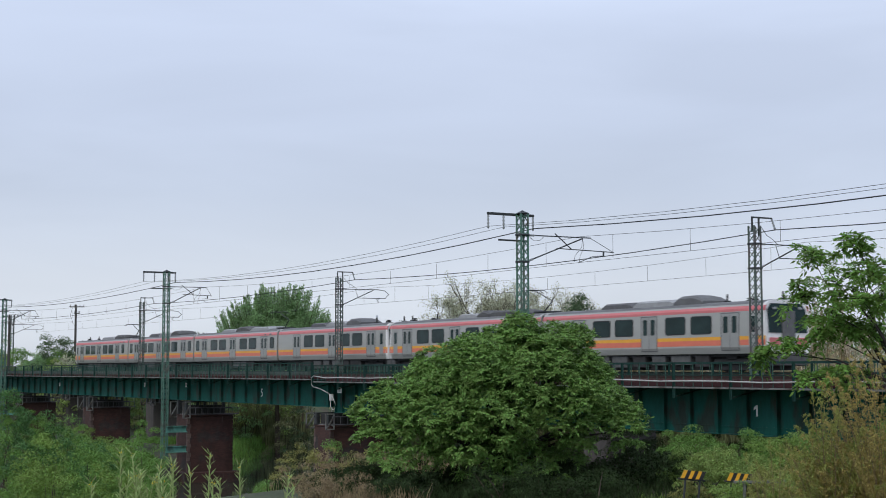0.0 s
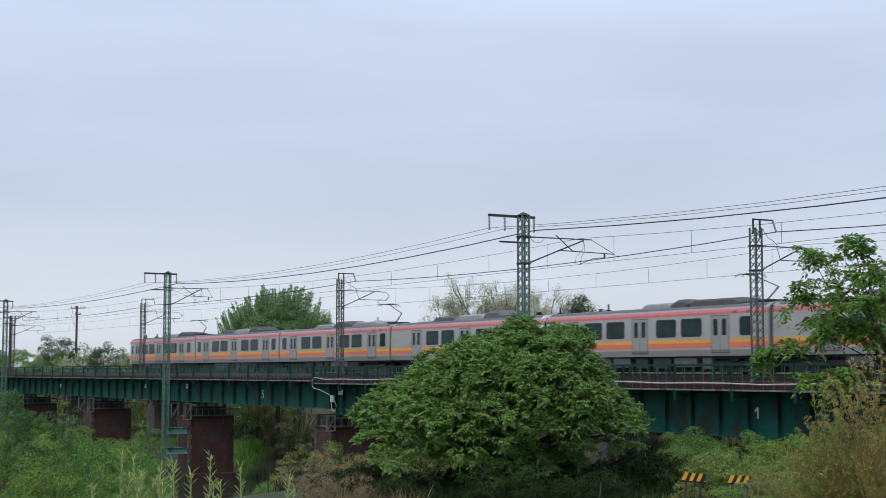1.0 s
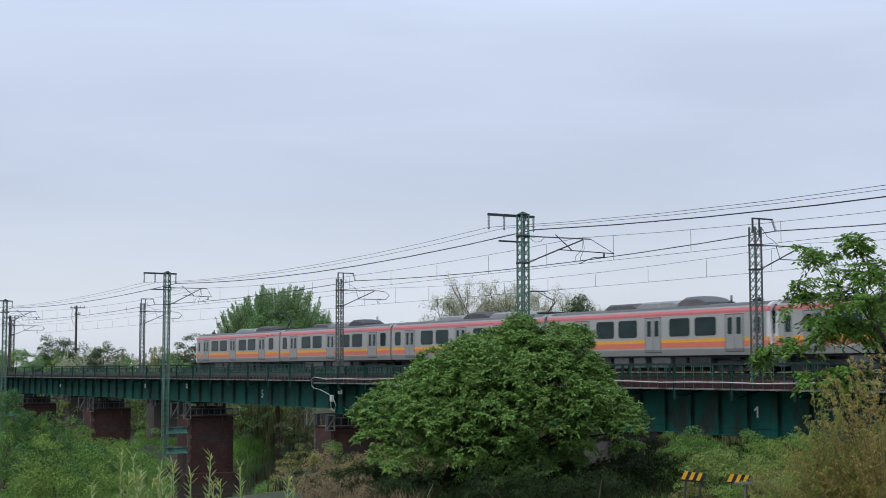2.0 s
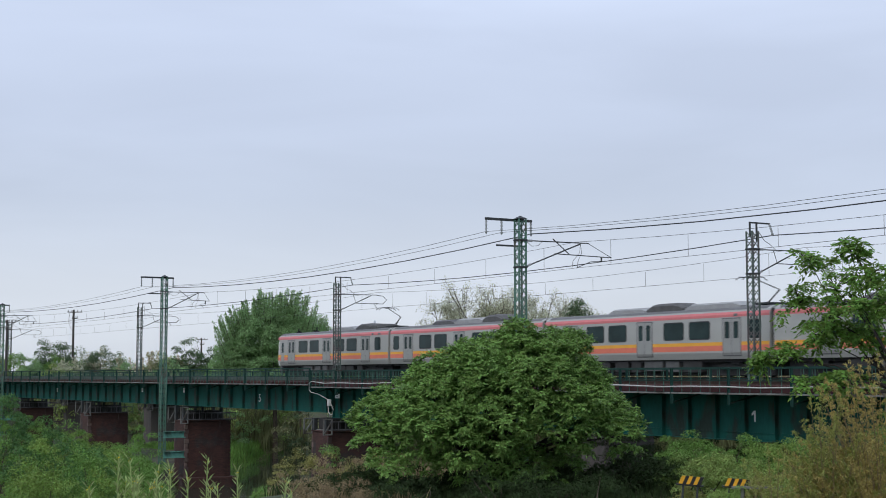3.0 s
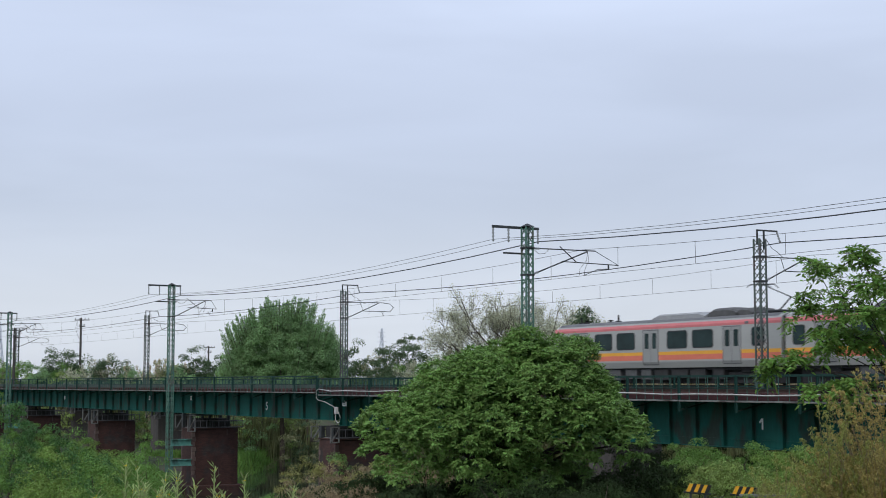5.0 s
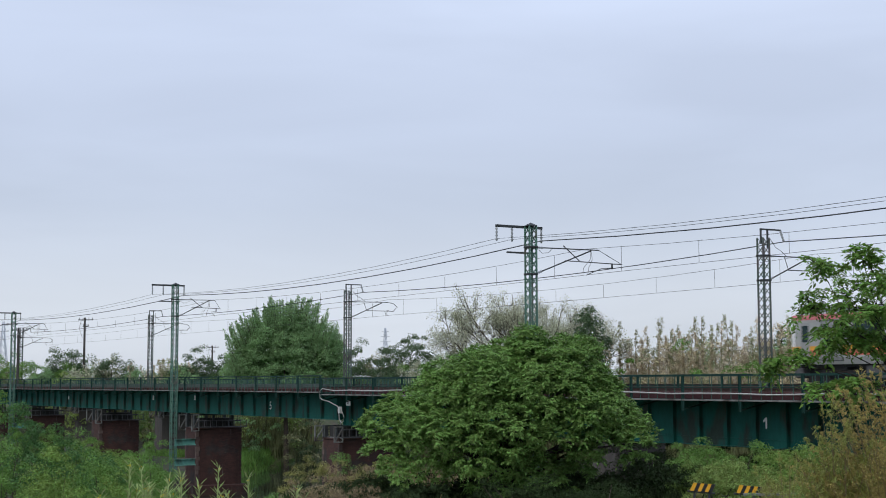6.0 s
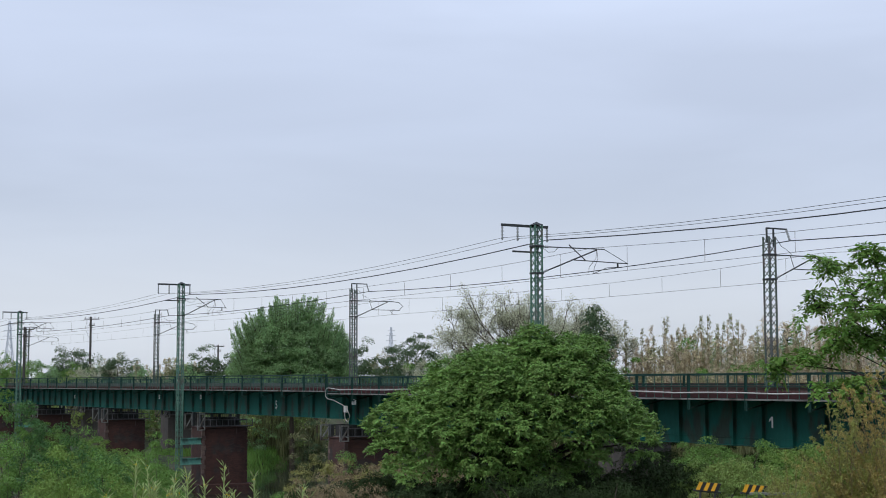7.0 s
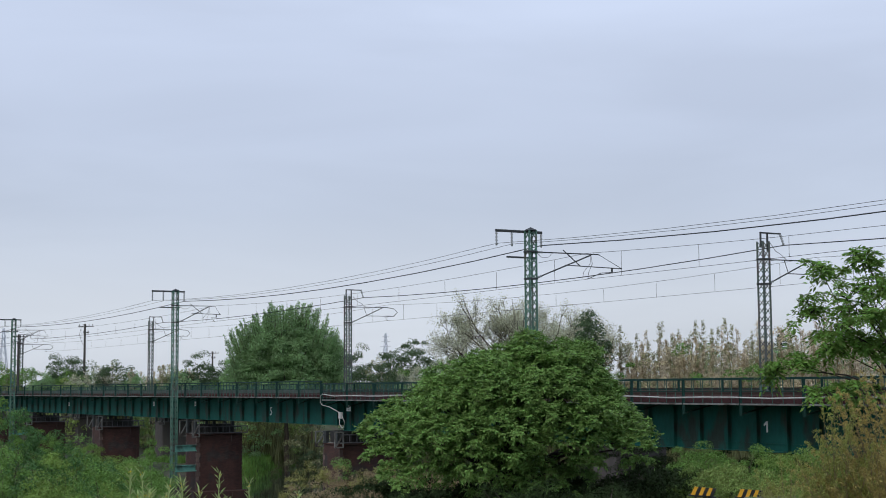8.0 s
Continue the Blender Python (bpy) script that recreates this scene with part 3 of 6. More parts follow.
def walkway(x0, x1, y_post, y_in, posts, top, low, pickets, label, thin=0.014):
    """A walkway on brackets with its railing: grating, edge channel, posts, top rail, middle rail, and pickets where pickets is their spacing."""
    w = thing("walkway_railing", (0, y_post, 0), label, "railing", "bridge railings")
    a, b = sorted((0.0, y_in - y_post))
    bm = bmesh.new()
    box(bm, (x0, a + 0.02, low - 0.05), (x1, b, low - 0.01), 0.005)
    part("walkway_plate", bm, M_RAILING, w)
    bm = bmesh.new()
    box(bm, (x0, -0.06, low - 0.05), (x1, 0.0, low + 0.02), 0.008)
    part("edge_channel", bm, M_EDGE, w, "pale weathered edge channel")
    for z, s in ((top, 0.07), ((top * 0.5 + low * 0.5), 0.045)):
        bm = bmesh.new()
        beam(bm, (x0, 0, z), (x1, 0, z), s)
        part("top_rail" if z == top else "middle_rail", bm, M_RAILING, w)
    bm = bmesh.new()
    box(bm, (-0.05, -0.05, low - 0.45), (0.05, 0.0, top + 0.02), 0.006)
    box(bm, (-0.05, -0.09, low - 0.45), (-0.036, -0.05, top))
    beam(bm, (0, -0.02, low - 0.4), (0, y_in - y_post, low - 0.06), 0.06)
    me = bpy.data.meshes.new("post")
    bm.to_mesh(me)
    bm.free()
    for x in posts:
        mesh_part("post", me, M_RAILING, w).matrix_basis = pose(x, 0, 0)
    if pickets:
        bm = bmesh.new()
        box(bm, (-thin, -0.012, low + 0.03), (thin, 0.012, top - 0.03))
        me = bpy.data.meshes.new("picket")
        bm.to_mesh(me)
        bm.free()
        n = int((x1 - x0) / pickets)
        rest = bmesh.new()
        for i in range(n):
            x = x1 - (i + 0.5) * pickets
            if i < 290:
                mesh_part("picket", me, M_PICKET, w).matrix_basis = pose(x, 0, 0)
            else:
                box(rest, (x - thin, -0.012, low + 0.03), (x + thin, 0.012, top - 0.03))
        part("picket_run", rest, M_PICKET, w)["kind"] = "stuff"
    return w


M_PALE = material("weathered_grey_steel", (0.10, 0.10, 0.11), 0.6, vary=0.3)
M_EDGE = material("bleached_edge_steel", (0.16, 0.165, 0.155), 0.6, vary=0.3, tint=(0.07, 0.06, 0.05), amount=0.35)


def pier(x, yc, foot, wall, label, d=2.3):
    """A pier whose face towards +x stands at x: footing, shaft, cap stone, and worn quoins up its two near corners."""
    y0, y1, top = -1.5, 2.15, 6.5
    p = thing("bridge_pier", (x, yc, 0), label, "bridge pier", "bridge piers")
    rng = np.random.default_rng(int(-x))
    bm = bmesh.new()
    box(bm, (-d, y0, foot - 2), (0, y1, top), 0.05)
    part("shaft", bm, wall, p)
    bm = bmesh.new()
    box(bm, (-d - 0.4, y0 - 0.4, foot - 3), (0.45, y1 + 0.4, foot), 0.06)
    part("footing", bm, wall, p, "wide stained footing")
    bm = bmesh.new()
    box(bm, (-d - 0.06, y0 - 0.06, top), (0.06, y1 + 0.06, top + 0.1), 0.03)
    part("cap_stone", bm, wall, p)
    if wall is not M_CONC:
        z, i = foot, 0
        while z < top - 0.3:
            hh = rng.uniform(0.3, 0.42)
            for xq in (0.0, -d):
                w = 0.2 if i % 2 else 0.1
                bm = bmesh.new()
                lo = (-w, y0 - 0.03, z + 0.01) if xq == 0 else (-d - 0.03, y0 - 0.03, z + 0.01)
                hi = (0.03, y0 + (0.3 if i % 2 else 0.22), min(z + hh, top) - 0.01) if xq == 0 else (-d + w, y0 + 0.3, min(z + hh, top) - 0.01)
                box(bm, lo, hi, 0.025)
                part("corner_stone", bm, M_STONE, p)
            z += hh
            i += 1
        # toothed bricks up the far corner
        for k in range(int((top - foot) / 0.3)):
            bm = bmesh.new()
            box(bm, (0.0, y1 - 0.45 - 0.1 * (k % 2), foot + 0.3 * k + 0.02), (0.03, y1 + 0.03, foot + 0.3 * k + 0.28), 0.01)
            part("corner_brick", bm, wall, p)
    return p


def cap_frame(x, yc, label):
    """The dark steel trestle between a pier and the girders."""
    f = thing("pier_cap_frame", (x, yc, 6.6), label, "steel frame", "pier cap frames")
    for y in (-1.5, 0.0, 1.5):
        for xx in (-0.3, -1.9):
            bm = bmesh.new()
            box(bm, (xx - 0.1, y - 0.1, 0), (xx + 0.1, y + 0.1, 1.06 if x < -82 else 0.75), 0.01)
            part("leg", bm, M_STEEL, f)
    for xx in (-0.12, -2.1):
        for z in (0.04, 0.5, 0.98 if x < -82 else 0.7):
            bm = bmesh.new()
            beam(bm, (xx, -1.6, z), (xx, 2.1, z), 0.09)
            part("rail", bm, M_STEEL, f)
        for i in range(12):
            bm = bmesh.new()
            beam(bm, (xx, -1.55 + 0.31 * i, 0.04), (xx, -1.55 + 0.31 * i, 0.98 if x < -82 else 0.7), 0.035)
            part("bar", bm, M_STEEL, f)
    # added dark box in place of the shaded void inside the frame
    bm = bmesh.new()
    box(bm, (-1.9, -1.25, 0.0), (-0.4, 1.6, 0.7), 0.02)
    part("dark_void_fill", bm, M_UNDER, f)
    # pale inspection frames that stand out at the near corners, and a hand rail along the face
    hh = 1.0 if x < -82 else 0.72
    for xx in (0.28, -2.5):
        bm = bmesh.new()
        for a, b in (((xx, -1.95, -0.25), (xx, -1.95, hh)), ((xx, -1.4, -0.25), (xx, -1.4, hh)), ((xx, -1.95, -0.25), (xx, -1.4, hh * 0.75)), ((xx, -1.95, -0.22), (xx, -1.4, -0.22)), ((xx, -1.95, hh - 0.02), (xx, -1.4, hh - 0.02))):
            beam(bm, a, b, 0.07)
        beam(bm, (xx, -1.4, 0.02), (-1.1, -1.4, 0.02), 0.07)
        part("inspection_frame", bm, M_EDGE, f, "pale grey inspection frame")
    bm = bmesh.new()
    for z in (0.06, 0.55):
        beam(bm, (0.3, -1.5, z), (0.3, 2.5, z), 0.05)
    beam(bm, (0.3, 2.5, 0.03), (-1.1, 2.5, 0.03), 0.05)
    part("hand_rail", bm, M_PALE, f, "weathered grey hand rail")
    for k in range(9):
        bm = bmesh.new()
        beam(bm, (0.3, -1.45 + 0.49 * k, 0.03), (0.3, -1.45 + 0.49 * k, 0.58), 0.04)
        part("hand_rail_post", bm, M_PALE, f)
    return f


NEAR_RAIL = 9.74
SPANS = [(-35.0, -81.9, 7.36, "1"), (-81.9, -106.6, 7.68, "5"), (-106.6, -131.3, 7.68, ""), (-131.3, -156.0, 7.68, ""), (-156.0, -180.7, 7.68, ""), (-180.7, -205.4, 7.68, "")]
for i, (xa, xb, low, num) in enumerate(SPANS):
    girder_span(xb, xa, NEAR_Y, 9.40, low, num, "dark green plate girder span" + (" with a white painted number" if num else " on brick piers"), {0: -44.05, 1: -92.7}.get(i), 0.6 if i == 0 else 0.95)
FAR_PIERS = [-68.0, -100.5, -146.0, -177.0, -206.0]
for xa, xb in zip([-33.8] + FAR_PIERS, FAR_PIERS):
    girder_span(xb - 1.15, xa - 1.15, FAR_Y, 9.5, 7.6, "", "dark green plate girder span of the far line")
deck(-205, 60, NEAR_Y, NEAR_RAIL, "tracks")
deck(-205, 90, FAR_Y, RAIL, "tracks")
NEAR_POSTS = [-43.7 - 3.47 * i for i in range(-3, 46)]
walkway(-205, -81.95, 38.6, 39.62, [x for x in NEAR_POSTS if x < -82] + [-82.05], 10.41, 9.41, 0.5783, "dark green steel railing along the near girders", 0.017)
walkway(-81.85, -33, 38.6, 40.1, [x for x in NEAR_POSTS if x > -82], 10.26, 9.27, 0.5783, "dark green steel railing beside the longest girder", 0.013)
walkway(-81, -33, 49.6, 50.8, [-33 - 3.5 * i for i in range(14)], 10.30, 9.30, 0.74, "dark green picket railing of the far line's walkway")
walkway(-205, -81.1, 49.6, 50.8, [-82 - 3.5 * i for i in range(35)], 10.30, 9.30, 0.24, "close green picket railing of the far line's walkway", 0.03)
def run_of(name, piece, x0, count, step, y, lo, hi, mat, label, category):
    """Equal lengths laid end to end along the bridge."""
    t = thing(name, (x0, y, (lo + hi) / 2), label, category)
    bm = bmesh.new()
    box(bm, (0.01, -0.14 if name == "cable_trough" else -0.03, (lo - hi) / 2), (step - 0.01, 0.14 if name == "cable_trough" else 0.03, (hi - lo) / 2), 0.01)
    me = bpy.data.meshes.new(piece)
    bm.to_mesh(me)
    bm.free()
    for k in range(count):
        mesh_part(piece, me, mat, t).matrix_basis = pose(step * k, 0, 0.006 * ((k * 5) % 3 - 1), 0, 0.05 * ((k * 7) % 5 - 2), 0)


run_of("cable_trough", "trough_length", -205, 41, 3.0, 38.86, 9.68, 9.88, M_TROUGH, "grey-green cable trough along the near walkway", "cable trough")
run_of("fascia", "board", -81.8, 12, 4.06, 39.43, 9.285, 9.47, M_FASCIA, "dark red timber fascia along the walkway's inner edge", "fascia")
for x in PIERS:
    pier(x, NEAR_Y, 2.3, M_BRICKWALL, "old red-brown brick pier with pale worn corner stones")
    cap_frame(x, NEAR_Y, "dark steel bearing frame on a brick pier")
for x in FAR_PIERS:
    pier(x, FAR_Y, 2.3, M_CONC, "grey stained concrete pier of the far line", 6.5 if x == -177.0 else 2.3)
    cap_frame(x, FAR_Y, "dark steel bearing frame on a concrete pier")

# abutment at the bridge's end
bm = bmesh.new()
box(bm, (-35.2, 37.9, 2.0), (-31.5, 55.5, 9.2), 0.05)
box(bm, (-35.0, 37.6, 9.2), (-31.5, 55.8, 9.42), 0.04)
tagged(part("abutment", bm, M_CONC), "stained concrete abutment at the bridge's end", "abutment", kind="structure")

# pale conduit along the near edge, dropping beside a pier
bm = bmesh.new()
pts = [(-30 - 2.0 * i, 38.52, 9.53 + 0.025 * math.sin(i * 1.9) + 0.02 * math.sin(i * 0.7)) for i in range(26)]
pts += [(-81.7, 38.52, 9.62), (-81.98, 38.5, 9.5), (-81.98, 38.5, 9.1), (-81.7, 38.5, 8.95), (-80.77, 38.5, 8.86), (-79.6, 38.5, 8.6), (-79.0, 38.5, 8.4), (-78.6, 38.5, 7.95), (-78.7, 38.5, 7.68), (-78.95, 38.5, 7.62), (-79.25, 38.5, 7.8), (-79.3, 38.5, 8.3)]
tube(bm, pts, [0.03 if p[0] > -81 and p[2] > 9.2 else 0.02 for p in pts], 8)
tagged(part("conduit", bm, M_PIPE, None, "", True), "pale grey cable conduit clipped along the girder's edge", "conduit")
j = thing("junction_box", (-79.25, 38.55, 8.35), "small pale junction box on the bridge girder", "junction box")
bm = bmesh.new()
box(bm, (-0.14, -0.08, -0.2), (0.14, 0.08, 0.2), 0.02)
part("case", bm, M_PIPE, j)
bm = bmesh.new()
box(bm, (-0.11, -0.095, -0.17), (0.11, -0.078, 0.17), 0.005)
part("lid", bm, M_PIPE, j)
for x, z in ((-80.3, 8.75), (-106.8, 8.85), (-116.5, 8.79), (-141.6, 8.6)):
    pl = thing("girder_plate", (x, 39.62, z), "small white marking plate on the green girder", "sign", "girder plates")
    bm = bmesh.new()
    box(bm, (-0.3 if x > -90 else -0.16, -0.02, -0.17), (0.3 if x > -90 else 0.16, 0.0, 0.17), 0.01)
    part("plate", bm, M_NUM, pl)
    bm = bmesh.new()
    for k in (-0.07, 0.03):
        box(bm, (-0.1, -0.026, k), (0.1, -0.021, k + 0.04))
    part("bars", bm, M_STEEL, pl)
# turquoise struts that tie a mast to its pier
for x in (-105.9, -155.9):
    for z in (5.55, 4.05):
        st = thing("mast_strut", (x, 38.4, z), "turquoise painted steel strut between mast and pier", "strut", "mast struts")
        bm = bmesh.new()
        box(bm, (0.2, -0.75, -0.22), (0.24, 0.85, 0.22), 0.01)
        part("plate", bm, M_TURQ, st)
        for dz in (-0.22, 0.22):
            bm = bmesh.new()
            box(bm, (0.2, -0.78, dz - 0.03), (0.36, 0.9, dz + 0.03), 0.008)
            part("flange", bm, M_TURQ, st)

# ---------------------------------------------------------------- catenary masts
def lattice(bm, x0, x1, y0, y1, z0, z1, step, leg=0.068, bar=0.026):
    """Four angle legs laced with zigzag bars on all four sides."""
    for x in (x0, x1):
        for y in (y0, y1):
            beam(bm, (x, y, z0), (x, y, z1), leg)
    n = max(1, int(round((z1 - z0) / step)))
    for i in range(n):
        a, b = z0 + (z1 - z0) * i / n, z0 + (z1 - z0) * (i + 1) / n
        s = i % 2
        for k in (0, 1):
            for y in (y0, y1):
                beam(bm, (x0 if s ^ k else x1, y, a), (x1 if s ^ k else x0, y, b), bar, 0.02)
            for x in (x0, x1):
                beam(bm, (x, y0 if s ^ k else y1, a), (x, y1 if s ^ k else y0, b), bar, 0.02)
    return bm


def insulator(name, parent, a, b):
    bm = bmesh.new()
    a, b = Vector(a), Vector(b)
    n = 9
    pts, rad = [], []
    for i in range(n):
        pts.append(a.lerp(b, i / (n - 1)))
        rad.append(0.065 if i % 2 else 0.03)
    tube(bm, pts, rad, 8)
    return part(name, bm, M_INSUL, parent, "glazed grey insulator", True)


def mast(x, y, foot, top, kind, reach, label):
    """A lattice mast with its bracket over the track at y + reach. kind 'feeder' carries a crossarm, 'plain' a bent top bar."""
    m = thing("catenary_mast", (x, y, foot), label, "mast", "catenary masts")
    h = top - foot
    a = 0.19 if kind == "feeder" else 0.2
    bm = bmesh.new()
    lattice(bm, -a, a, -a, a, 0, h, 0.4)
    part("lattice_shaft", bm, M_POLE if kind == "feeder" else M_POLEGREY, m)
    bm = bmesh.new()
    box(bm, (-a - 0.25, -a - 0.25, -1.5), (a + 0.25, a + 0.25, 0.05), 0.03)
    part("base_block", bm, M_CONC, m, "stained concrete base block")
    rail = RAIL - foot
    con = rail + 5.2          # contact wire
    if kind == "feeder":
        bm = bmesh.new()
        v = [bm.verts.new(p) for p in ((-a - .06, -a - .06, h), (a + .06, -a - .06, h), (a + .06, a + .06, h), (-a - .06, a + .06, h), (0, 0, h + 0.16))]
        for i in range(4):
            bm.faces.new((v[i], v[(i + 1) % 4], v[4]))
        bm.faces.new(v[3::-1])
        part("cap", bm, M_STEEL, m)
        bm = bmesh.new()
        box(bm, (-0.35, -1.75, h - 0.1), (-0.25, 0.85, h + 0.02), 0.01)
        part("crossarm", bm, M_STEEL, m)
        for yy in (-1.7, -0.85, 0.8):
            insulator("insulator", m, (-0.3, yy, h - 0.1), (-0.3, yy, h - 0.75))
        bm = bmesh.new()
        box(bm, (-0.33, -1.15, h - 1.3), (-0.25, 0.5, h - 1.22), 0.01)
        part("lower_arm", bm, M_STEEL, m)
    else:
        bm = bmesh.new()
        beam(bm, (0, -0.15, h - 0.3), (0, -0.15, h + 0.42), 0.07)
        beam(bm, (0, -0.18, h + 0.42), (0, 1.15, h + 0.42), 0.07)
        beam(bm, (0, 0.28, h - 0.5), (0, 0.28, h + 0.42), 0.07)
        part("top_bar", bm, M_STEEL, m)
        insulator("insulator", m, (0, 1.12, h + 0.4), (0.1, 1.25, h - 0.15))
    # hinged bracket: top tube, diagonal strut, registration arm
    top_z, low_z = con + (1.22 if kind == "feeder" else 1.0), con - (0.05 if kind == "feeder" else 0.2)
    long = 0.75 if kind == "feeder" and -60 < x < -50 else 0.0
    tip = reach + long
    insulator("bracket_insulator", m, (0, a, top_z), (0, a + 0.5, top_z))
    insulator("strut_insulator", m, (0, a, low_z), (0, a + 0.42, low_z + 0.16))
    bm = bmesh.new()
    beam(bm, (0, a + 0.45, top_z), (0, tip, top_z + 0.02), 0.06, sides=6)
    part("top_tube", bm, M_STEEL, m)
    bm = bmesh.new()
    beam(bm, (0, a + 0.4, low_z + 0.15), (0, tip - 0.5, top_z - 0.03), 0.07, sides=6)
    part("strut", bm, M_STEEL, m)
    bm = bmesh.new()
    if kind == "feeder":
        beam(bm, (0, 1.3 + long * 0.87, con + 0.66), (0, tip + 0.45 + long * 1.2, con + 0.6), 0.05, sides=6)
        beam(bm, (0, 1.2 + long * 0.87, top_z + 0.15), (0, 2.15 + long * 0.87, con + 0.66), 0.05, sides=6)
        beam(bm, (0, tip, top_z), (0, tip + 0.4 + long * 1.2, con + 0.62), 0.03, sides=5)
        beam(bm, (0, tip + 0.1 + long * 0.87, con + 0.62), (0, tip + 0.1 + long * 0.87, con + 0.36), 0.06)
    else:
        beam(bm, (0, 1.6, con + 0.35), (0, tip + 0.55, con + 0.35), 0.05, sides=6)
        tube(bm, [(0, tip, top_z), (0, tip + 0.5, top_z - 0.05), (0, tip + 0.85, top_z - 0.35), (0, tip + 0.75, con + 0.6), (0, tip + 0.5, con + 0.35)], [0.025] * 5, 6)
        beam(bm, (0, 1.35, top_z), (0, 1.6, con + 0.35), 0.035, sides=5)
    part("registration_arm", bm, M_STEEL, m)
    bm = bmesh.new()
    tube(bm, [(0, tip + 0.1 + long * 0.8, con + 0.4), (0, tip - 0.3 + long * 0.53, con + 0.35), (0, reach, con + 0.02)], [0.018] * 3, 5)
    part("steady_arm", bm, M_STEEL, m)
    # clamp bands where the bracket is hung
    for z in (top_z, low_z):
        bm = bmesh.new()
        box(bm, (-a - 0.06, -a - 0.06, z - 0.04), (a + 0.06, a + 0.06, z + 0.04), 0.01)
        part("clamp_band", bm, M_STEEL, m, "dark steel clamp band")
    # slack jumper wires
    bm = bmesh.new()
    if kind == "feeder":
        for w in (0.0, 0.3):
            tube(bm, [(0.02, tip - 0.5, top_z), (0.02, tip - 0.55 + w * 0.4, top_z - 0.45), (0.02, tip - 0.95 + w, con + 0.35), (0.02, tip - 1.0 + w, con + 0.05)], [0.011] * 4, 5)
        tube(bm, [(0.02, a + 0.1, top_z - 0.02), (0.02, a + 0.45, top_z - 0.26), (0.02, a + 0.8, top_z - 0.22), (0.02, a + 1.05, top_z)], [0.011] * 4, 5)
    else:
        tube(bm, [(0.1, 0.35, h - 0.05), (0.05, 0.75, h - 0.45), (0, 1.1, top_z + 0.3), (0, 1.5, top_z + 0.02)], [0.014] * 4, 5)
        tube(bm, [(0.02, tip, con + 0.35), (0.02, tip - 0.2, con + 0.15), (0.02, tip - 0.15, con)], [0.011] * 3, 5)
    part("jumper", bm, M_WIRE, m, "slack jumper wire")
    return m


NEAR_MASTS = [-56.95, -105.9, -155.9, -205.5, -7.3, 42.3]
FAR_MASTS = [-53.3, -98.85, -144.4, -197.5, -7.6, 38.1]
for i, x in enumerate(NEAR_MASTS):
    mast(x, 37.6, 3.0 if x < -40 else 9.0, 17.42 if i else 17.3, "feeder", NEAR_Y - 37.6, "pale green lattice catenary mast with a dark feeder crossarm")
for x in FAR_MASTS:
    mast(x, 48.7, 9.0, 16.95, "plain", FAR_Y - 48.7, "grey-green lattice catenary mast with a bent top bar")


# ---------------------------------------------------------------- wires
def wire(name, pts, r, label, sag=0.0, group="overhead wires"):
    """A wire through the points, hanging between each two of them by sag."""
    full = []
    for a, b in zip(pts, pts[1:]):
        a, b = Vector(a), Vector(b)
        for i in range(8):
            p = a.lerp(b, i / 8)
            p.z -= sag * (0.6 if b.x < -90 else 0.85 if b.x < -50 else 1.0) * 4 * (i / 8) * (1 - i / 8)
            full.append(p)
    full.append(Vector(pts[-1]))
    bm = bmesh.new()
    tube(bm, full, [r] * len(full), 5)
    return tagged(part(name, bm, M_WIRE), label, "wire", group)


def catenary(xs, y, con, group):
    """The contact wire, the messenger that sags from mast to mast, and the droppers between them."""
    xs = sorted(xs)
    wire("contact_wire", [(x, y + (0.2 if i % 2 else -0.2), con) for i, x in enumerate(xs)], 0.010, "thin contact wire above the track", 0.05, group)
    wire("messenger_wire", [(x, y, con + 1.22) for x in xs], 0.010, "sagging messenger wire above the contact wire", 0.55, group)
    for a, b in zip(xs, xs[1:]):
        for i in range(9):
            u = (i + 0.5) / 9
            x = a + (b - a) * u
            bm = bmesh.new()
            beam(bm, (x, y, con - 0.05 * 4 * u * (1 - u)), (x, y, con + 1.22 - 0.55 * 4 * u * (1 - u)), 0.012)
            tagged(part("dropper", bm, M_WIRE), "thin dropper between messenger and contact wire", "wire", "droppers")


catenary(NEAR_MASTS, NEAR_Y, RAIL + 5.25, "near line wires")
catenary(FAR_MASTS, FAR_Y, RAIL + 5.2, "far line wires")
nm = sorted(NEAR_MASTS)
for dy, dz, r in ((-1.7, -0.75, 0.010), (-0.85, -0.75, 0.010), (0.8, -0.75, 0.026)):
    wire("feeder_wire", [(x - 0.3, 37.6 + dy, 17.4 + dz) for x in nm], r, "feeder wire hung below the crossarm insulators", 0.7)
fm = sorted(FAR_MASTS)
wire("feeder_wire", [(x + 0.1, 48.7 + 1.25, 16.95 - 0.15) for x in fm], 0.026, "thick feeder wire along the far masts", 0.5)

# ---------------------------------------------------------------- the train
CAR, HALF_W = 20.0, 1.475
M_GLASS = material("tinted_train_glass", (0.018, 0.036, 0.036), 0.1, vary=0.5, scale=0.9, bump=0, spec=0.12)


def body_profile():
    """The car body's section (y, z above the rail), the side towards -y first."""
    side = [(-1.40, 0.92), (-1.475, 1.25), (-1.475, 2.4), (-1.455, 3.2), (-1.36, 3.42), (-1.15, 3.55), (-0.6, 3.63)]
    return side + [(0.6, 3.63)] + [(-y, z) for y, z in reversed(side[:-1])]


def side_y(z):
    """The side wall's distance from the middle at a height."""
    return 1.40 + 0.075 * (z - 0.92) / 0.33 if z < 1.25 else 1.475 if z < 2.4 else 1.475 - 0.02 * (z - 2.4) / 0.8 if z < 3.2 else 1.455 - 0.095 * (z - 3.2) / 0.22


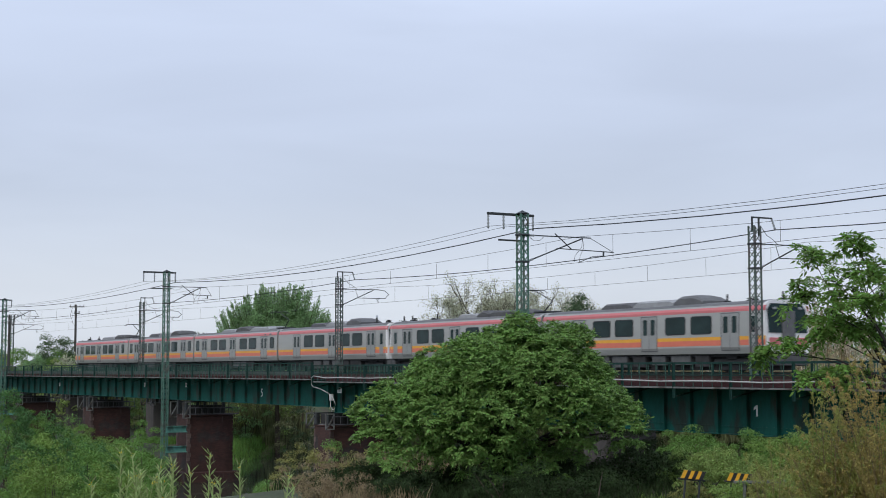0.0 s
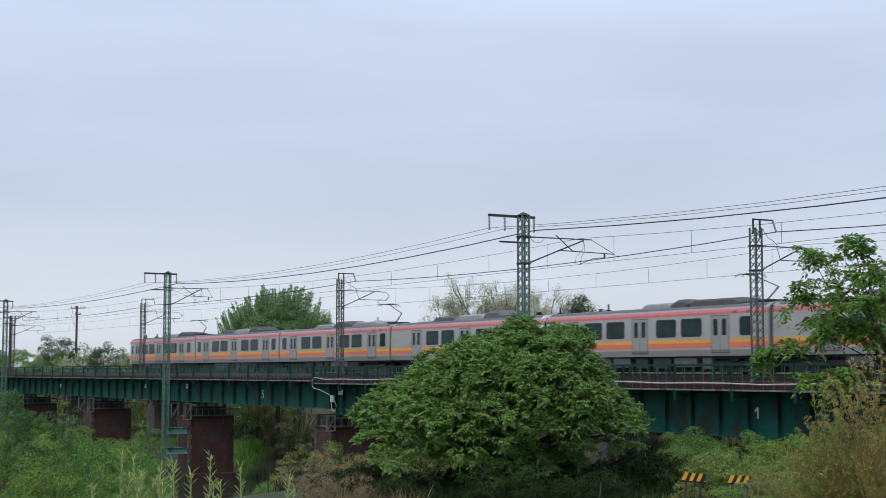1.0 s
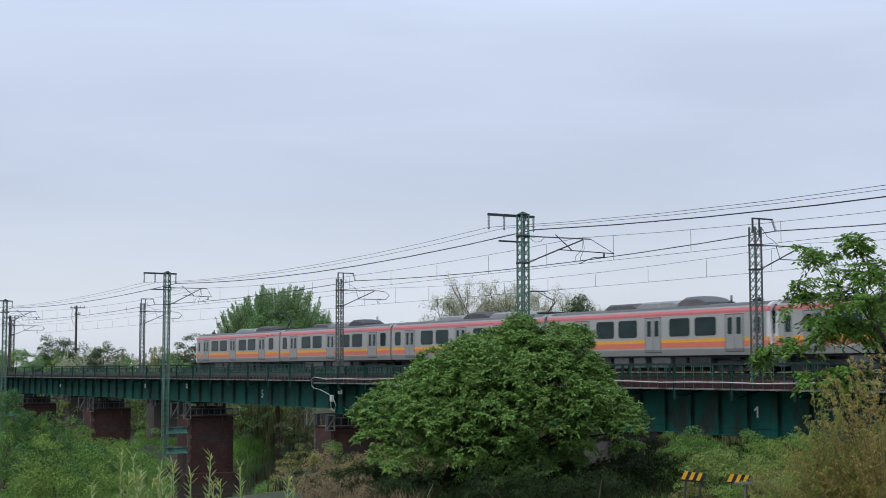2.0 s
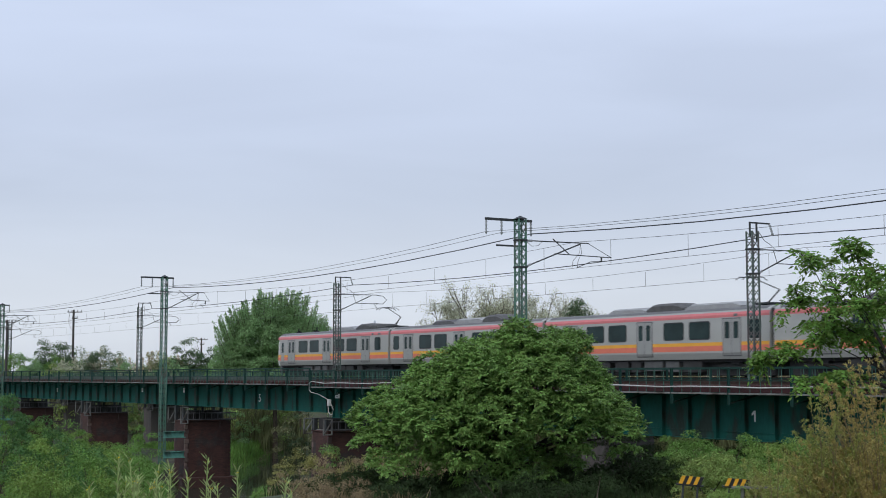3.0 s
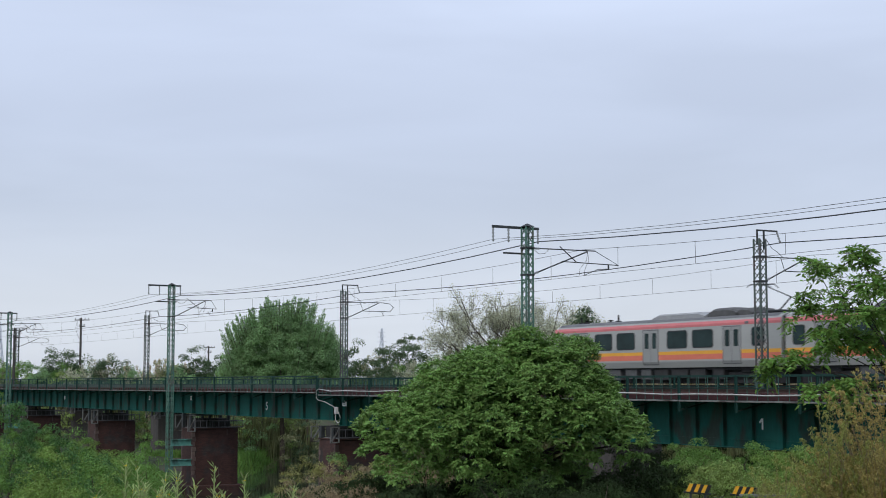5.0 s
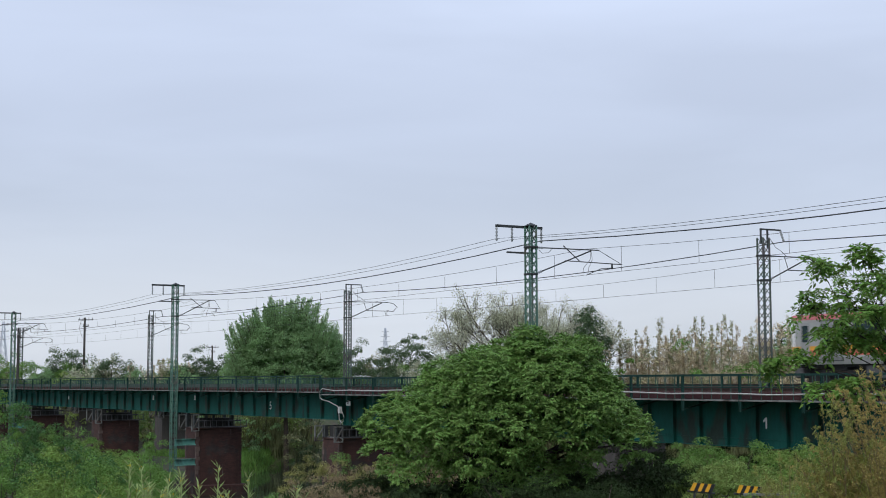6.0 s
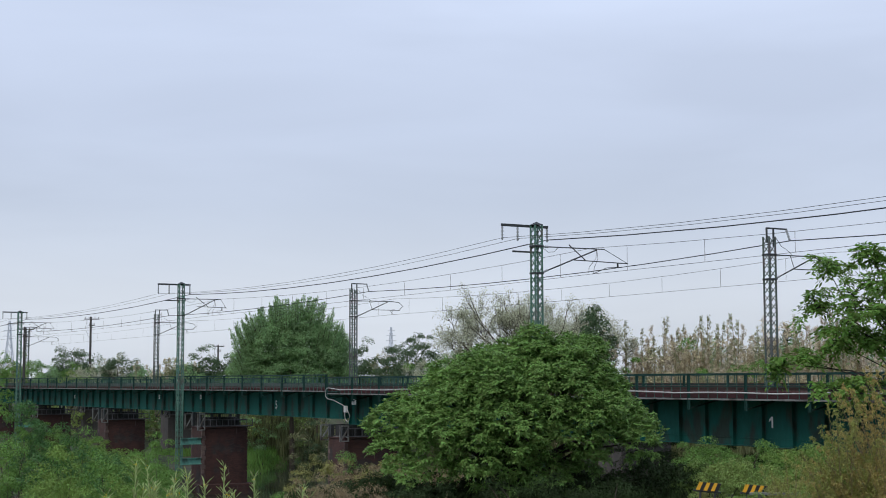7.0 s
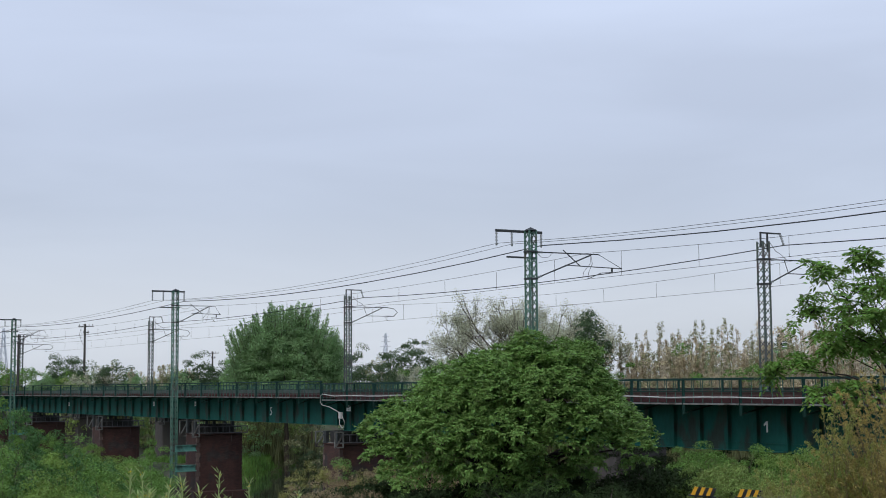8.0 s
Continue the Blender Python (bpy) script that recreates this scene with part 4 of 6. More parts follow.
def panel(bm, x0, x1, z0, z1, out, side=-1, thick=0.02):
    """A strip that follows the side wall between two heights, proud by out."""
    cuts = [z0] + [z for z in (1.25, 2.4, 3.2) if z0 < z < z1] + [z1]
    a = [[bm.verts.new((x, side * (side_y(z) + o), z)) for z in cuts] for x in (x0, x1) for o in (out, out - thick)]
    fo, bo, f1, b1 = a[0], a[1], a[2], a[3]
    for i in range(len(cuts) - 1):
        bm.faces.new((fo[i], f1[i], f1[i + 1], fo[i + 1]))
        bm.faces.new((bo[i + 1], b1[i + 1], b1[i], bo[i]))
        bm.faces.new((fo[i], fo[i + 1], bo[i + 1], bo[i]))
        bm.faces.new((f1[i + 1], f1[i], b1[i], b1[i + 1]))
    bm.faces.new((fo[0], bo[0], b1[0], f1[0]))
    bm.faces.new((fo[-1], f1[-1], b1[-1], bo[-1]))
    return bm


def rounded(bm, x0, x1, z0, z1, out, side, thick, cut):
    """A plate with cut corners that follows the side wall."""
    ring = [(x0 + cut, z0), (x1 - cut, z0), (x1 - cut * 0.3, z0 + cut * 0.3), (x1, z0 + cut), (x1, z1 - cut), (x1 - cut * 0.3, z1 - cut * 0.3), (x1 - cut, z1), (x0 + cut, z1), (x0 + cut * 0.3, z1 - cut * 0.3), (x0, z1 - cut), (x0, z0 + cut), (x0 + cut * 0.3, z0 + cut * 0.3)]
    a = [bm.verts.new((x, side * (side_y(z) + out), z)) for x, z in ring]
    b = [bm.verts.new((x, side * (side_y(z) + out - thick), z)) for x, z in ring]
    n = len(ring)
    bm.faces.new(a)
    bm.faces.new(b[::-1])
    for i in range(n):
        bm.faces.new((a[i], b[i], b[(i + 1) % n], a[(i + 1) % n]))
    bmesh.ops.recalc_face_normals(bm, faces=bm.faces)
    return bm


def build_car(label, front_cab, rear_cab, units, panto):
    """One car, its middle at the origin of the rail level, running towards +x."""
    c = thing("train_car", (0, FAR_Y, RAIL), label, "train car", "train cars")
    h = CAR / 2 - 0.14
    bm = bmesh.new()
    extrude_x(bm, body_profile(), -h + (0.25 if rear_cab else 0), h - (0.25 if front_cab else 0))
    part("body", bm, M_BODY, c, "brushed grey stainless steel body")
    bm = bmesh.new()
    extrude_x(bm, [(y * 1.004, z + 0.01) for y, z in body_profile()[4:10]], -h + 0.3, h - 0.3)
    part("roof", bm, M_ROOF, c, "grey roof")
    doors = (-6.1, 0.55, 7.2) if front_cab else (-7.15, -0.5, 6.2) if rear_cab else (-7.15, -0.1, 7.05)
    for s in (-1, 1):
        bm = bmesh.new()
        panel(bm, -h + 0.02, h - 0.02, 3.07, 3.33, 0.006, s)
        part("upper_stripe", bm, M_PINK, c, "salmon red stripe under the roof")
        edges = [-h + 0.05] + [e for d in doors for e in (d - 0.72, d + 0.72)] + [h - 0.05]
        for a, b in zip(edges[::2], edges[1::2]):
            bm = bmesh.new()
            panel(bm, a, b, 1.62, 1.80, 0.006, s)
            part("yellow_stripe", bm, M_YELLOW, c)
            bm = bmesh.new()
            panel(bm, a, b, 1.34, 1.62, 0.006, s)
            part("red_stripe", bm, M_ORANGE, c)
        for d in doors:
            for k in (-1, 1):
                bm = bmesh.new()
                panel(bm, d + (0.01 if k > 0 else -0.66), d + (0.66 if k > 0 else -0.01), 1.13, 2.98, 0.012, s, 0.03)
                lf = part("door_leaf", bm, M_DOOR, c, "sliding stainless door leaf")
                bm = bmesh.new()
                rounded(bm, d + k * 0.335 - 0.17, d + k * 0.335 + 0.17, 1.98, 2.84, 0.024, s, 0.02, 0.06)
                part("door_window", bm, M_GLASS, lf)
            bm = bmesh.new()
            for a, b, z0, z1 in ((d - 0.72, d + 0.72, 2.98, 3.03), (d - 0.70, d - 0.665, 1.1, 2.98), (d + 0.665, d + 0.70, 1.1, 2.98), (d - 0.7, d + 0.7, 1.07, 1.12), (d - 0.012, d + 0.012, 1.13, 2.97)):
                panel(bm, a, b, z0, z1, 0.018, s, 0.02)
            part("door_frame", bm, M_DFRAME, c, "dark door frame")
        wins = []
        for d, e in zip(doors, doors[1:]):
            q = (d + e) / 2
            wins += [(q - 1.86, q - 0.26), (q + 0.26, q + 1.86)]
        if not front_cab:
            wins.append((7.75, 8.6) if rear_cab else (8.4, 9.15))
        if not rear_cab and not front_cab:
            wins.append((-9.3, -8.55))
        for a, b in wins:
            bm = bmesh.new()
            rounded(bm, a - 0.05, b + 0.05, 1.95, 2.92, 0.016, s, 0.03, 0.14)
            fr = part("window", bm, M_BLACK, c, "dark rubber-edged side window")
            bm = bmesh.new()
            rounded(bm, a, b, 2.0, 2.87, 0.021, s, 0.01, 0.11)
            part("pane", bm, M_GLASS, fr)
    for cab, sgn in ((front_cab, 1), (rear_cab, -1)):
        if not cab:
            bm = bmesh.new()
            box(bm, (sgn * h, -1.3, 0.98), (sgn * (h + 0.135), 1.3, 3.42), 0.02)
            part("gangway", bm, M_BLACK, c, "black rubber gangway bellows")
            continue
        bm = bmesh.new()
        prof = body_profile()
        x_in, x_out = sgn * (h - 0.26), sgn * (h + 0.06)
        a = [bm.verts.new((x_in, y * 1.008, z)) for y, z in prof]
        b = [bm.verts.new((x_out - sgn * 0.10 * max(0, z - 1.6), y * 0.97, z * 0.995 + 0.01)) for y, z in prof]
        n = len(prof)
        for i in range(n):
            bm.faces.new((a[i], a[(i + 1) % n], b[(i + 1) % n], b[i]))
        bm.faces.new(a[::-1])
        bm.faces.new(b)
        part("cab_shell", bm, M_WHITE, c, "white painted cab end")
        xo = x_out + sgn * 0.012
        bm = bmesh.new()
        v = [bm.verts.new((xo - sgn * 0.10 * max(0, z - 1.6), y, z)) for y, z in ((-1.3, 1.95), (1.3, 1.95), (1.3, 3.1), (1.05, 3.42), (-1.05, 3.42), (-1.3, 3.1))]
        w = [bm.verts.new(q.co - Vector((sgn * 0.05, 0, 0))) for q in v]
        bm.faces.new(v if sgn > 0 else v[::-1])
        for i in range(6):
            bm.faces.new((v[i], w[i], w[(i + 1) % 6], v[(i + 1) % 6]))
        part("windscreen", bm, M_GLASS, c, "dark tinted windscreen")
        bm = bmesh.new()
        box(bm, (xo - sgn * 0.14, -0.42, 1.1), (xo + sgn * 0.03, 0.42, 3.05), 0.02)
        part("end_door", bm, M_DFRAME, c, "dark end door")
        for s in (-1, 1):
            bm = bmesh.new()
            box(bm, (xo - sgn * 0.06, s * 0.55, 1.25), (xo + sgn * 0.012, s * 1.3, 1.7), 0.03)
            fs = part("front_stripe", bm, M_PINK, c, "salmon front stripe")
            bm = bmesh.new()
            box(bm, (xo - sgn * 0.05, s * 0.72, 3.12), (xo - sgn * 0.12 + sgn * 0.03, s * 1.0, 3.24), 0.02)
            part("headlight", bm, M_INSUL, c)
        bm = bmesh.new()
        box(bm, (sgn * (h - 0.5), -1.3, 0.28), (sgn * (h + 0.05), 1.3, 0.9), 0.06)
        part("skirt", bm, M_UBOX, c)
        for s in (-1, 1):
            bm = bmesh.new()
            panel(bm, sgn * (h - 0.95) - 0.3, sgn * (h - 0.95) + 0.3, 1.15, 2.95, 0.012, s, 0.02)
            cd = part("cab_door", bm, M_DOOR, c)
            bm = bmesh.new()
            panel(bm, sgn * (h - 0.95) - 0.2, sgn * (h - 0.95) + 0.2, 2.0, 2.8, 0.017, s, 0.01)
            part("cab_door_window", bm, M_GLASS, cd)
        for xx, yy in ((h - 0.5, 0.2), (h - 4.5, 0), (h - 1.9, -0.4), (h - 3.2, 0.4)):
            bm = bmesh.new()
            tube(bm, [(sgn * xx, yy, 3.6), (sgn * xx, yy, 3.74), (sgn * xx, yy, 3.76), (sgn * xx, yy, 4.08 if abs(yy) < 0.3 else 3.84)], [0.2, 0.2, 0.06, 0.055 if abs(yy) < 0.3 else 0.2], 8)
            part("roof_antenna", bm, M_BLACK, c)
    # roof units
    for x0, x1, hh, mt, domed in units:
        bm = bmesh.new()
        ends = (0.35, 0.35) if not domed else (0.9, 1.3)
        prof = [(-0.98, 0.0), (-0.98, 0.66), (-0.84, 0.9), (-0.4, 1.0), (0.4, 1.0), (0.84, 0.9), (0.98, 0.66), (0.98, 0.0)]
        rings = []
        for k in range(9):
            u = k / 8
            x = x0 + (x1 - x0) * u
            e = min(1.0, (x - x0) / ends[0] + 0.25, (x1 - x) / ends[1] + 0.25)
            e = math.sin(e * math.pi / 2)
            rings.append([bm.verts.new((x, y, 3.58 + hh * z * e)) for y, z in prof])
        for r, s2 in zip(rings, rings[1:]):
            for k in range(8):
                bm.faces.new((r[k], s2[k], s2[(k + 1) % 8], r[(k + 1) % 8]))
        bm.faces.new(rings[0])
        bm.faces.new(rings[-1][::-1])
        bmesh.ops.recalc_face_normals(bm, faces=bm.faces)
        part("roof_unit", bm, mt, c, "roof air-conditioning cover")
    # running gear
    bm = bmesh.new()
    box(bm, (-h + 0.1, -1.2, 0.78), (h - 0.1, 1.2, 0.95))
    part("underframe", bm, M_UNDER, c)
    # made-up dark box that closes the gap below the floor, standing for shade
    bm = bmesh.new()
    box(bm, (-h + 0.4, -0.85, 0.06), (h - 0.4, 0.85, 0.8), 0.03)
    part("underfloor_shade_fill", bm, M_UNDER, c)
    rr = np.random.default_rng(len(bpy.data.objects))
    x = -5.2
    while x < 4.6:
        w = rr.uniform(0.7, 1.9)
        bm = bmesh.new()
        box(bm, (x, -1.28, 0.2 + rr.uniform(0, 0.15)), (min(x + w, 5.3), 1.28, 0.86), 0.03)
        part("equipment_box", bm, M_UBOX if rr.random() < 0.6 else M_UNDER, c)
        x += w + rr.uniform(0.15, 0.6)
    for xb in (-6.9, 6.9):
        bm = bmesh.new()
        for s in (-1, 1):
            box(bm, (xb - 1.45, s * 0.93, 0.42), (xb + 1.45, s * 1.07, 0.66), 0.03)
            box(bm, (xb - 0.35, s * 0.75, 0.6), (xb + 0.35, s * 1.15, 0.9), 0.05)
        box(bm, (xb - 0.3, -0.9, 0.35), (xb + 0.3, 0.9, 0.6), 0.03)
        bg = part("bogie", bm, M_UNDER, c, "sooty bogie")
        for xw in (-1.05, 1.05):
            bm = bmesh.new()
            for s in (-1, 1):
                tube(bm, [(xb + xw, s * 0.50, 0.43), (xb + xw, s * 0.53, 0.43), (xb + xw, s * 0.531, 0.43), (xb + xw, s * 0.64, 0.43)], [0.46, 0.46, 0.43, 0.43], 20)
            tube(bm, [(xb + xw, -0.5, 0.43), (xb + xw, 0.5, 0.43)], [0.08, 0.08], 8)
            part("wheelset", bm, M_STEEL, bg)
    if panto:
        for s in (-1, 1):
            for a, b in ((7.2, 7.5), (8.2, 8.65)):
                bm = bmesh.new()
                panel(bm, a, b, 3.1, 3.24, 0.012, s, 0.02)
                part("vent", bm, M_DFRAME, c, "small dark vent grille")
        q = 8.5
        bm = bmesh.new()
        box(bm, (q - 0.55, -0.7, 3.68), (q + 0.55, 0.7, 3.78), 0.02)
        for dx in (-0.4, 0.4):
            for y in (-0.5, 0.5):
                tube(bm, [(q + dx, y, 3.5), (q + dx, y, 3.7)], [0.07, 0.05], 6)
        beam(bm, (q - 0.3, 0, 3.78), (q + 0.55, 0, 4.42), 0.08, sides=6)
        beam(bm, (q - 0.1, -0.25, 3.78), (q + 0.6, -0.05, 4.36), 0.03, sides=5)
        beam(bm, (q + 0.55, 0, 4.42), (q - 1.4, 0, 5.12), 0.06, sides=6)
        for dx in (-0.25, 0.25):
            tube(bm, [(q - 1.5 + dx, -0.85, 5.0), (q - 1.5 + dx, -0.6, 5.17), (q - 1.5 + dx, 0.6, 5.17), (q - 1.5 + dx, 0.85, 5.0)], [0.025] * 4, 6)
        beam(bm, (q - 1.8, 0, 5.14), (q - 1.2, 0, 5.14), 0.05)
        part("pantograph", bm, M_STEEL, c, "raised dark single-arm pantograph")
    return c


M_DFRAME = material("dark_door_frame", (0.13, 0.13, 0.132), 0.5, vary=0.2)
BOX1, RAMP, DOME = (-4.5, -1.6, 0.36, M_ROOFDARK, False), (-1.5, 2.2, 0.38, M_ROOFBOX, False), (2.1, 4.5, 0.54, M_ROOF, True)
CARS = [
    build_car("grey train car, salmon and yellow stripes, leading cab", True, False, [BOX1, RAMP, DOME], False),
    build_car("grey train car with a raised pantograph and rear cab", False, True, [(-0.9, 1.6, 0.32, M_ROOFBOX, False), (1.6, 3.2, 0.48, M_UBOX, True), (3.0, 7.2, 0.4, M_UBOX, False)], True),
    build_car("grey train car with a rounded roof unit and white cab", True, False, [BOX1, RAMP, DOME], False),
    build_car("grey stainless train car with a raised pantograph", False, False, [(-4.0, -0.6, 0.32, M_ROOFBOX, False), (-0.5, 2.6, 0.48, M_UBOX, True), (2.8, 7.2, 0.35, M_ROOFBOX, False)], True),
    build_car("grey stainless train car between two others", False, False, [BOX1, (-1.5, 2.2, 0.38, M_ROOFBOX, False), (2.1, 4.5, 0.52, M_UBOX, True)], False),
    build_car("grey train car with a pantograph and the tail cab", False, True, [(-0.95, 3.5, 0.34, M_ROOFBOX, False), (3.7, 6.2, 0.48, M_UBOX, True), (6.0, 7.2, 0.4, M_UBOX, False)], True),
]


def motions():
    """The train crosses the far bridge at a steady speed."""
    for i, c in enumerate(CARS):
        x = -54.57 - CAR * (i + 0.5)
        walk(c, [(0.0, pose(x, FAR_Y, RAIL)), (8.0, pose(x + 20.145 * 8.0, FAR_Y, RAIL))])



# ---------------------------------------------------------------- trees
# across the picture's width one metre runs (0.5, 0.866) over the plan
def across(x, y, m, deeper=0.0):
    return (x + 0.5 * m - 0.866 * deeper, y + 0.866 * m + 0.5 * deeper)


def lobe(m, z, rad, hh, n, low=-0.5, deeper=0.0):
    return (0.5 * m - 0.866 * deeper, 0.866 * m + 0.5 * deeper, z, rad, hh, n, low)


def skyline(m):
    """The walnut crown's height along the picture: a broad dome that steps down to a low shoulder on either side."""
    if m < -2.9:
        return 9.75 - 0.35 * (-2.9 - m) - 0.5 * max(0.0, -4.2 - m) ** 0.5
    if m < 1.1:
        return 9.75 + 1.85 * math.sin((m + 2.9) / 4.0 * math.pi / 2)
    if m < 2.5:
        return 11.6 - 0.12 * (m - 1.1)
    return max(11.43 - 1.9 * (m - 2.5), 9.4 - 0.75 * (m - 3.5)) - 0.8 * max(0.0, m - 4.1)


def walnut(at, seed):
    """A spreading tree whose crown is a dome of leaf rosettes held out in tiers, open and dark underneath."""
    rng = np.random.default_rng(seed)
    gx, gy, gz = on_ground(*at)
    t = thing("walnut_tree", (gx, gy, gz), "broad leafy walnut tree in full spring green before the bridge", "tree")
    tips, out = [], []
    # billows: rounded masses of rosettes that stand out from the crown, with dark gaps between them
    billows = []
    while len(billows) < 84:
        m, phi = rng.uniform(-3.95, 3.95), rng.uniform(-0.2, 2.2)
        r = rng.uniform(0.42, 0.88)
        roof = skyline(m) - r * 0.7
        wide = 3.3 * math.sqrt(max(0.02, 1 - (m / 4.8) ** 2)) - 0.3
        foot = 7.5 if m < 2.4 else 8.1
        k = rng.uniform(0.74, 1.02)
        deep, z = -math.cos(phi) * wide * k, foot + (roof - foot) * math.sin(phi) * k
        # the underside draws back towards the trunk
        deep *= min(1.0, 0.4 + 0.6 * max(0.0, z - 7.1) / 1.6) if m > -2.8 else 1.0
        if any((m - a) ** 2 + (deep - b) ** 2 + (z - c) ** 2 < 0.55 for a, b, c, _ in billows):
            continue
        if z < 7.8 and m > -1.0 and rng.random() < 0.75:
            continue
        billows.append((m, deep, z, r))
    for m, deep, z, r in billows:
        for _ in range(int(62 * r * r + 14)):
            d = rng.normal(0, 1, 3)
            d[2] = abs(d[2]) if rng.random() < 0.65 else d[2]
            d[1] = -abs(d[1]) if rng.random() < 0.6 else d[1]
            d /= np.linalg.norm(d)
            q = r * rng.uniform(0.75, 1.05)
            mm, dd = m + d[0] * q, deep + d[1] * q
            tips.append((0.5 * mm - 0.866 * dd, 0.866 * mm + 0.5 * dd, z + d[2] * q * 0.95 - gz))
            out.append((0.5 * d[0] - 0.866 * d[1], 0.866 * d[0] + 0.5 * d[1], d[2] + 0.25))
    tips, out = np.array(tips), np.array(out)
    bm = bmesh.new()
    tube(bm, [(0, 0, -0.3), (0.1, 0.05, 0.7), (0.05, 0.15, 1.5)], [0.36, 0.27, 0.22], 10)
    part("trunk", bm, M_BARKD, t)
    for k in rng.choice(len(tips), 60, False):
        bm = bmesh.new()
        limbs(bm, rng, (0.05, 0.15, rng.uniform(0.6, 1.4)), [tips[k] * 0.97], 0.1, sides=6)
        part("limb", bm, M_BARKD, t)
    sprays("crown", rng, tips, out, 0.22, 7, 4, 0.1, L_TREE, t, "", 0.45, 0.3)
    return t


walnut((-38.4, 24.3), 11)
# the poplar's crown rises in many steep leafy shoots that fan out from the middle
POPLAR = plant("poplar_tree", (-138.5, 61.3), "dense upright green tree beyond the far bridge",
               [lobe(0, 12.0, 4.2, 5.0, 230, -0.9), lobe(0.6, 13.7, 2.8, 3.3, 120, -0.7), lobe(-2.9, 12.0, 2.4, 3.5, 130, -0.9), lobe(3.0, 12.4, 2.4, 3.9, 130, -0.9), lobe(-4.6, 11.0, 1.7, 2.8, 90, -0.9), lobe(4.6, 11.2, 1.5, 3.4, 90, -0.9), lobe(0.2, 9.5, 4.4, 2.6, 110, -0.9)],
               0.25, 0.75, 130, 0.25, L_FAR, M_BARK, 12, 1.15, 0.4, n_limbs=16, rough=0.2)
rng = np.random.default_rng(15)
LOW = ground_height(-138.5, 61.3)
pts = []
bm = bmesh.new()
for k in range(260):
    # a shoot's tip on the crown's outline: along the picture, depth, height
    m, deep = rng.uniform(-6.3, 6.5), rng.uniform(-3.4, 2.0)
    rim = 18.7 - 0.35 * max(0.0, m - 2.4) ** 2 - 0.62 * max(0.0, -1.7 - m) - 0.05 * deep ** 2 + rng.uniform(-0.9, 0.4)
    if k > 150:
        rim -= rng.uniform(0.5, 7.0)
        m *= 1.04
    lx, ly, _, *_ = lobe(m, 0, 1, 1, 1, -0.5, deep)
    bx, by, _, *_ = lobe(m * 0.84, 0, 1, 1, 1, -0.5, deep * 0.8)
    tip, foot = np.array([lx, ly, rim - LOW]), np.array([bx, by, rim - LOW - rng.uniform(1.8, 2.8)])
    tube(bm, [tuple(foot), tuple((foot + tip) / 2), tuple(tip)], [0.03, 0.02, 0.008], 3)
    w = rng.random(150)
    pts.append(foot + (tip - foot) * w[:, None] + rng.normal(0, 1, (150, 3)) * (0.04 + 0.2 * (1 - w[:, None])))
part("twig_mass", bm, M_BARK, POPLAR)["kind"] = "stuff"
pts = np.concatenate(pts)
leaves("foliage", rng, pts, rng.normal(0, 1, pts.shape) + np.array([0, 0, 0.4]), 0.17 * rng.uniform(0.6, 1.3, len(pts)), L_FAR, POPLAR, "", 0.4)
def ailanthus(at, seed):
    """An open tree: dark crooked boughs, each ending in a tuft of long drooping pinnate leaves."""
    rng = np.random.default_rng(seed)
    gx, gy, gz = on_ground(*at)
    t = thing("ailanthus_tree", (gx, gy, gz), "open tree with drooping pinnate leaves beside the bank", "tree")
    bm = bmesh.new()
    fork = 9.7 - gz
    tube(bm, [(0.1, 0.1, -0.3), (0.05, 0, fork * 0.5), (-0.1, -0.1, fork)], [0.12, 0.1, 0.08], 8)
    part("trunk", bm, M_BARKD, t)
    # tufts: along the picture, height, half width, rosettes
    tufts = ((-2.1, 12.6, 0.26, 5), (-1.45, 12.8, 0.3, 6), (-1.0, 12.25, 0.34, 6), (-2.5, 11.7, 0.24, 6), (-1.95, 11.95, 0.3, 6), (-1.5, 11.6, 0.34, 7), (-0.95, 11.7, 0.3, 6), (-2.0, 11.3, 0.26, 5),
             (-1.5, 11.1, 0.3, 6), (-2.2, 11.0, 0.22, 4), (-1.1, 10.95, 0.3, 5), (-0.5, 12.4, 0.4, 7), (-0.4, 11.5, 0.4, 6), (0.3, 12.6, 0.5, 8), (0.6, 11.6, 0.6, 9), (-0.2, 10.7, 0.4, 5),
             (-3.1, 10.55, 0.24, 5), (-2.75, 10.6, 0.22, 4), (-2.35, 10.0, 0.25, 5), (-1.6, 10.15, 0.3, 5), (1.2, 12.2, 0.6, 8), (1.4, 11.0, 0.6, 8))
    ends, ways = [], []
    for m, z, r, n in tufts:
        deep = rng.normal(0, 0.35)
        m += 0.22
        c = Vector((0.5 * m - 0.866 * deep, 0.866 * m + 0.5 * deep, z - 0.2 - gz))
        bm = bmesh.new()
        limbs(bm, rng, (-0.05, -0.05, fork * 0.95), [c], 0.04, sides=6)
        p = np.array(c) + rng.normal(0, 1, (n * 2, 3)) * np.array([r, r, r * 0.75]) * 0.62
        for q in p:
            beam(bm, tuple(c), tuple(q), 0.014)
        part("bough", bm, M_BARKD, t)
        ends.append(p)
        ways.append((p - np.array(c)) * 1.2 + np.array([0, 0, 0.15]))
    sprays("crown", rng, np.concatenate(ends), np.concatenate(ways), 0.26, 7, 4, 0.12, L_BRIGHT, t, "", 0.4, 0.8, 0.6)
    return t


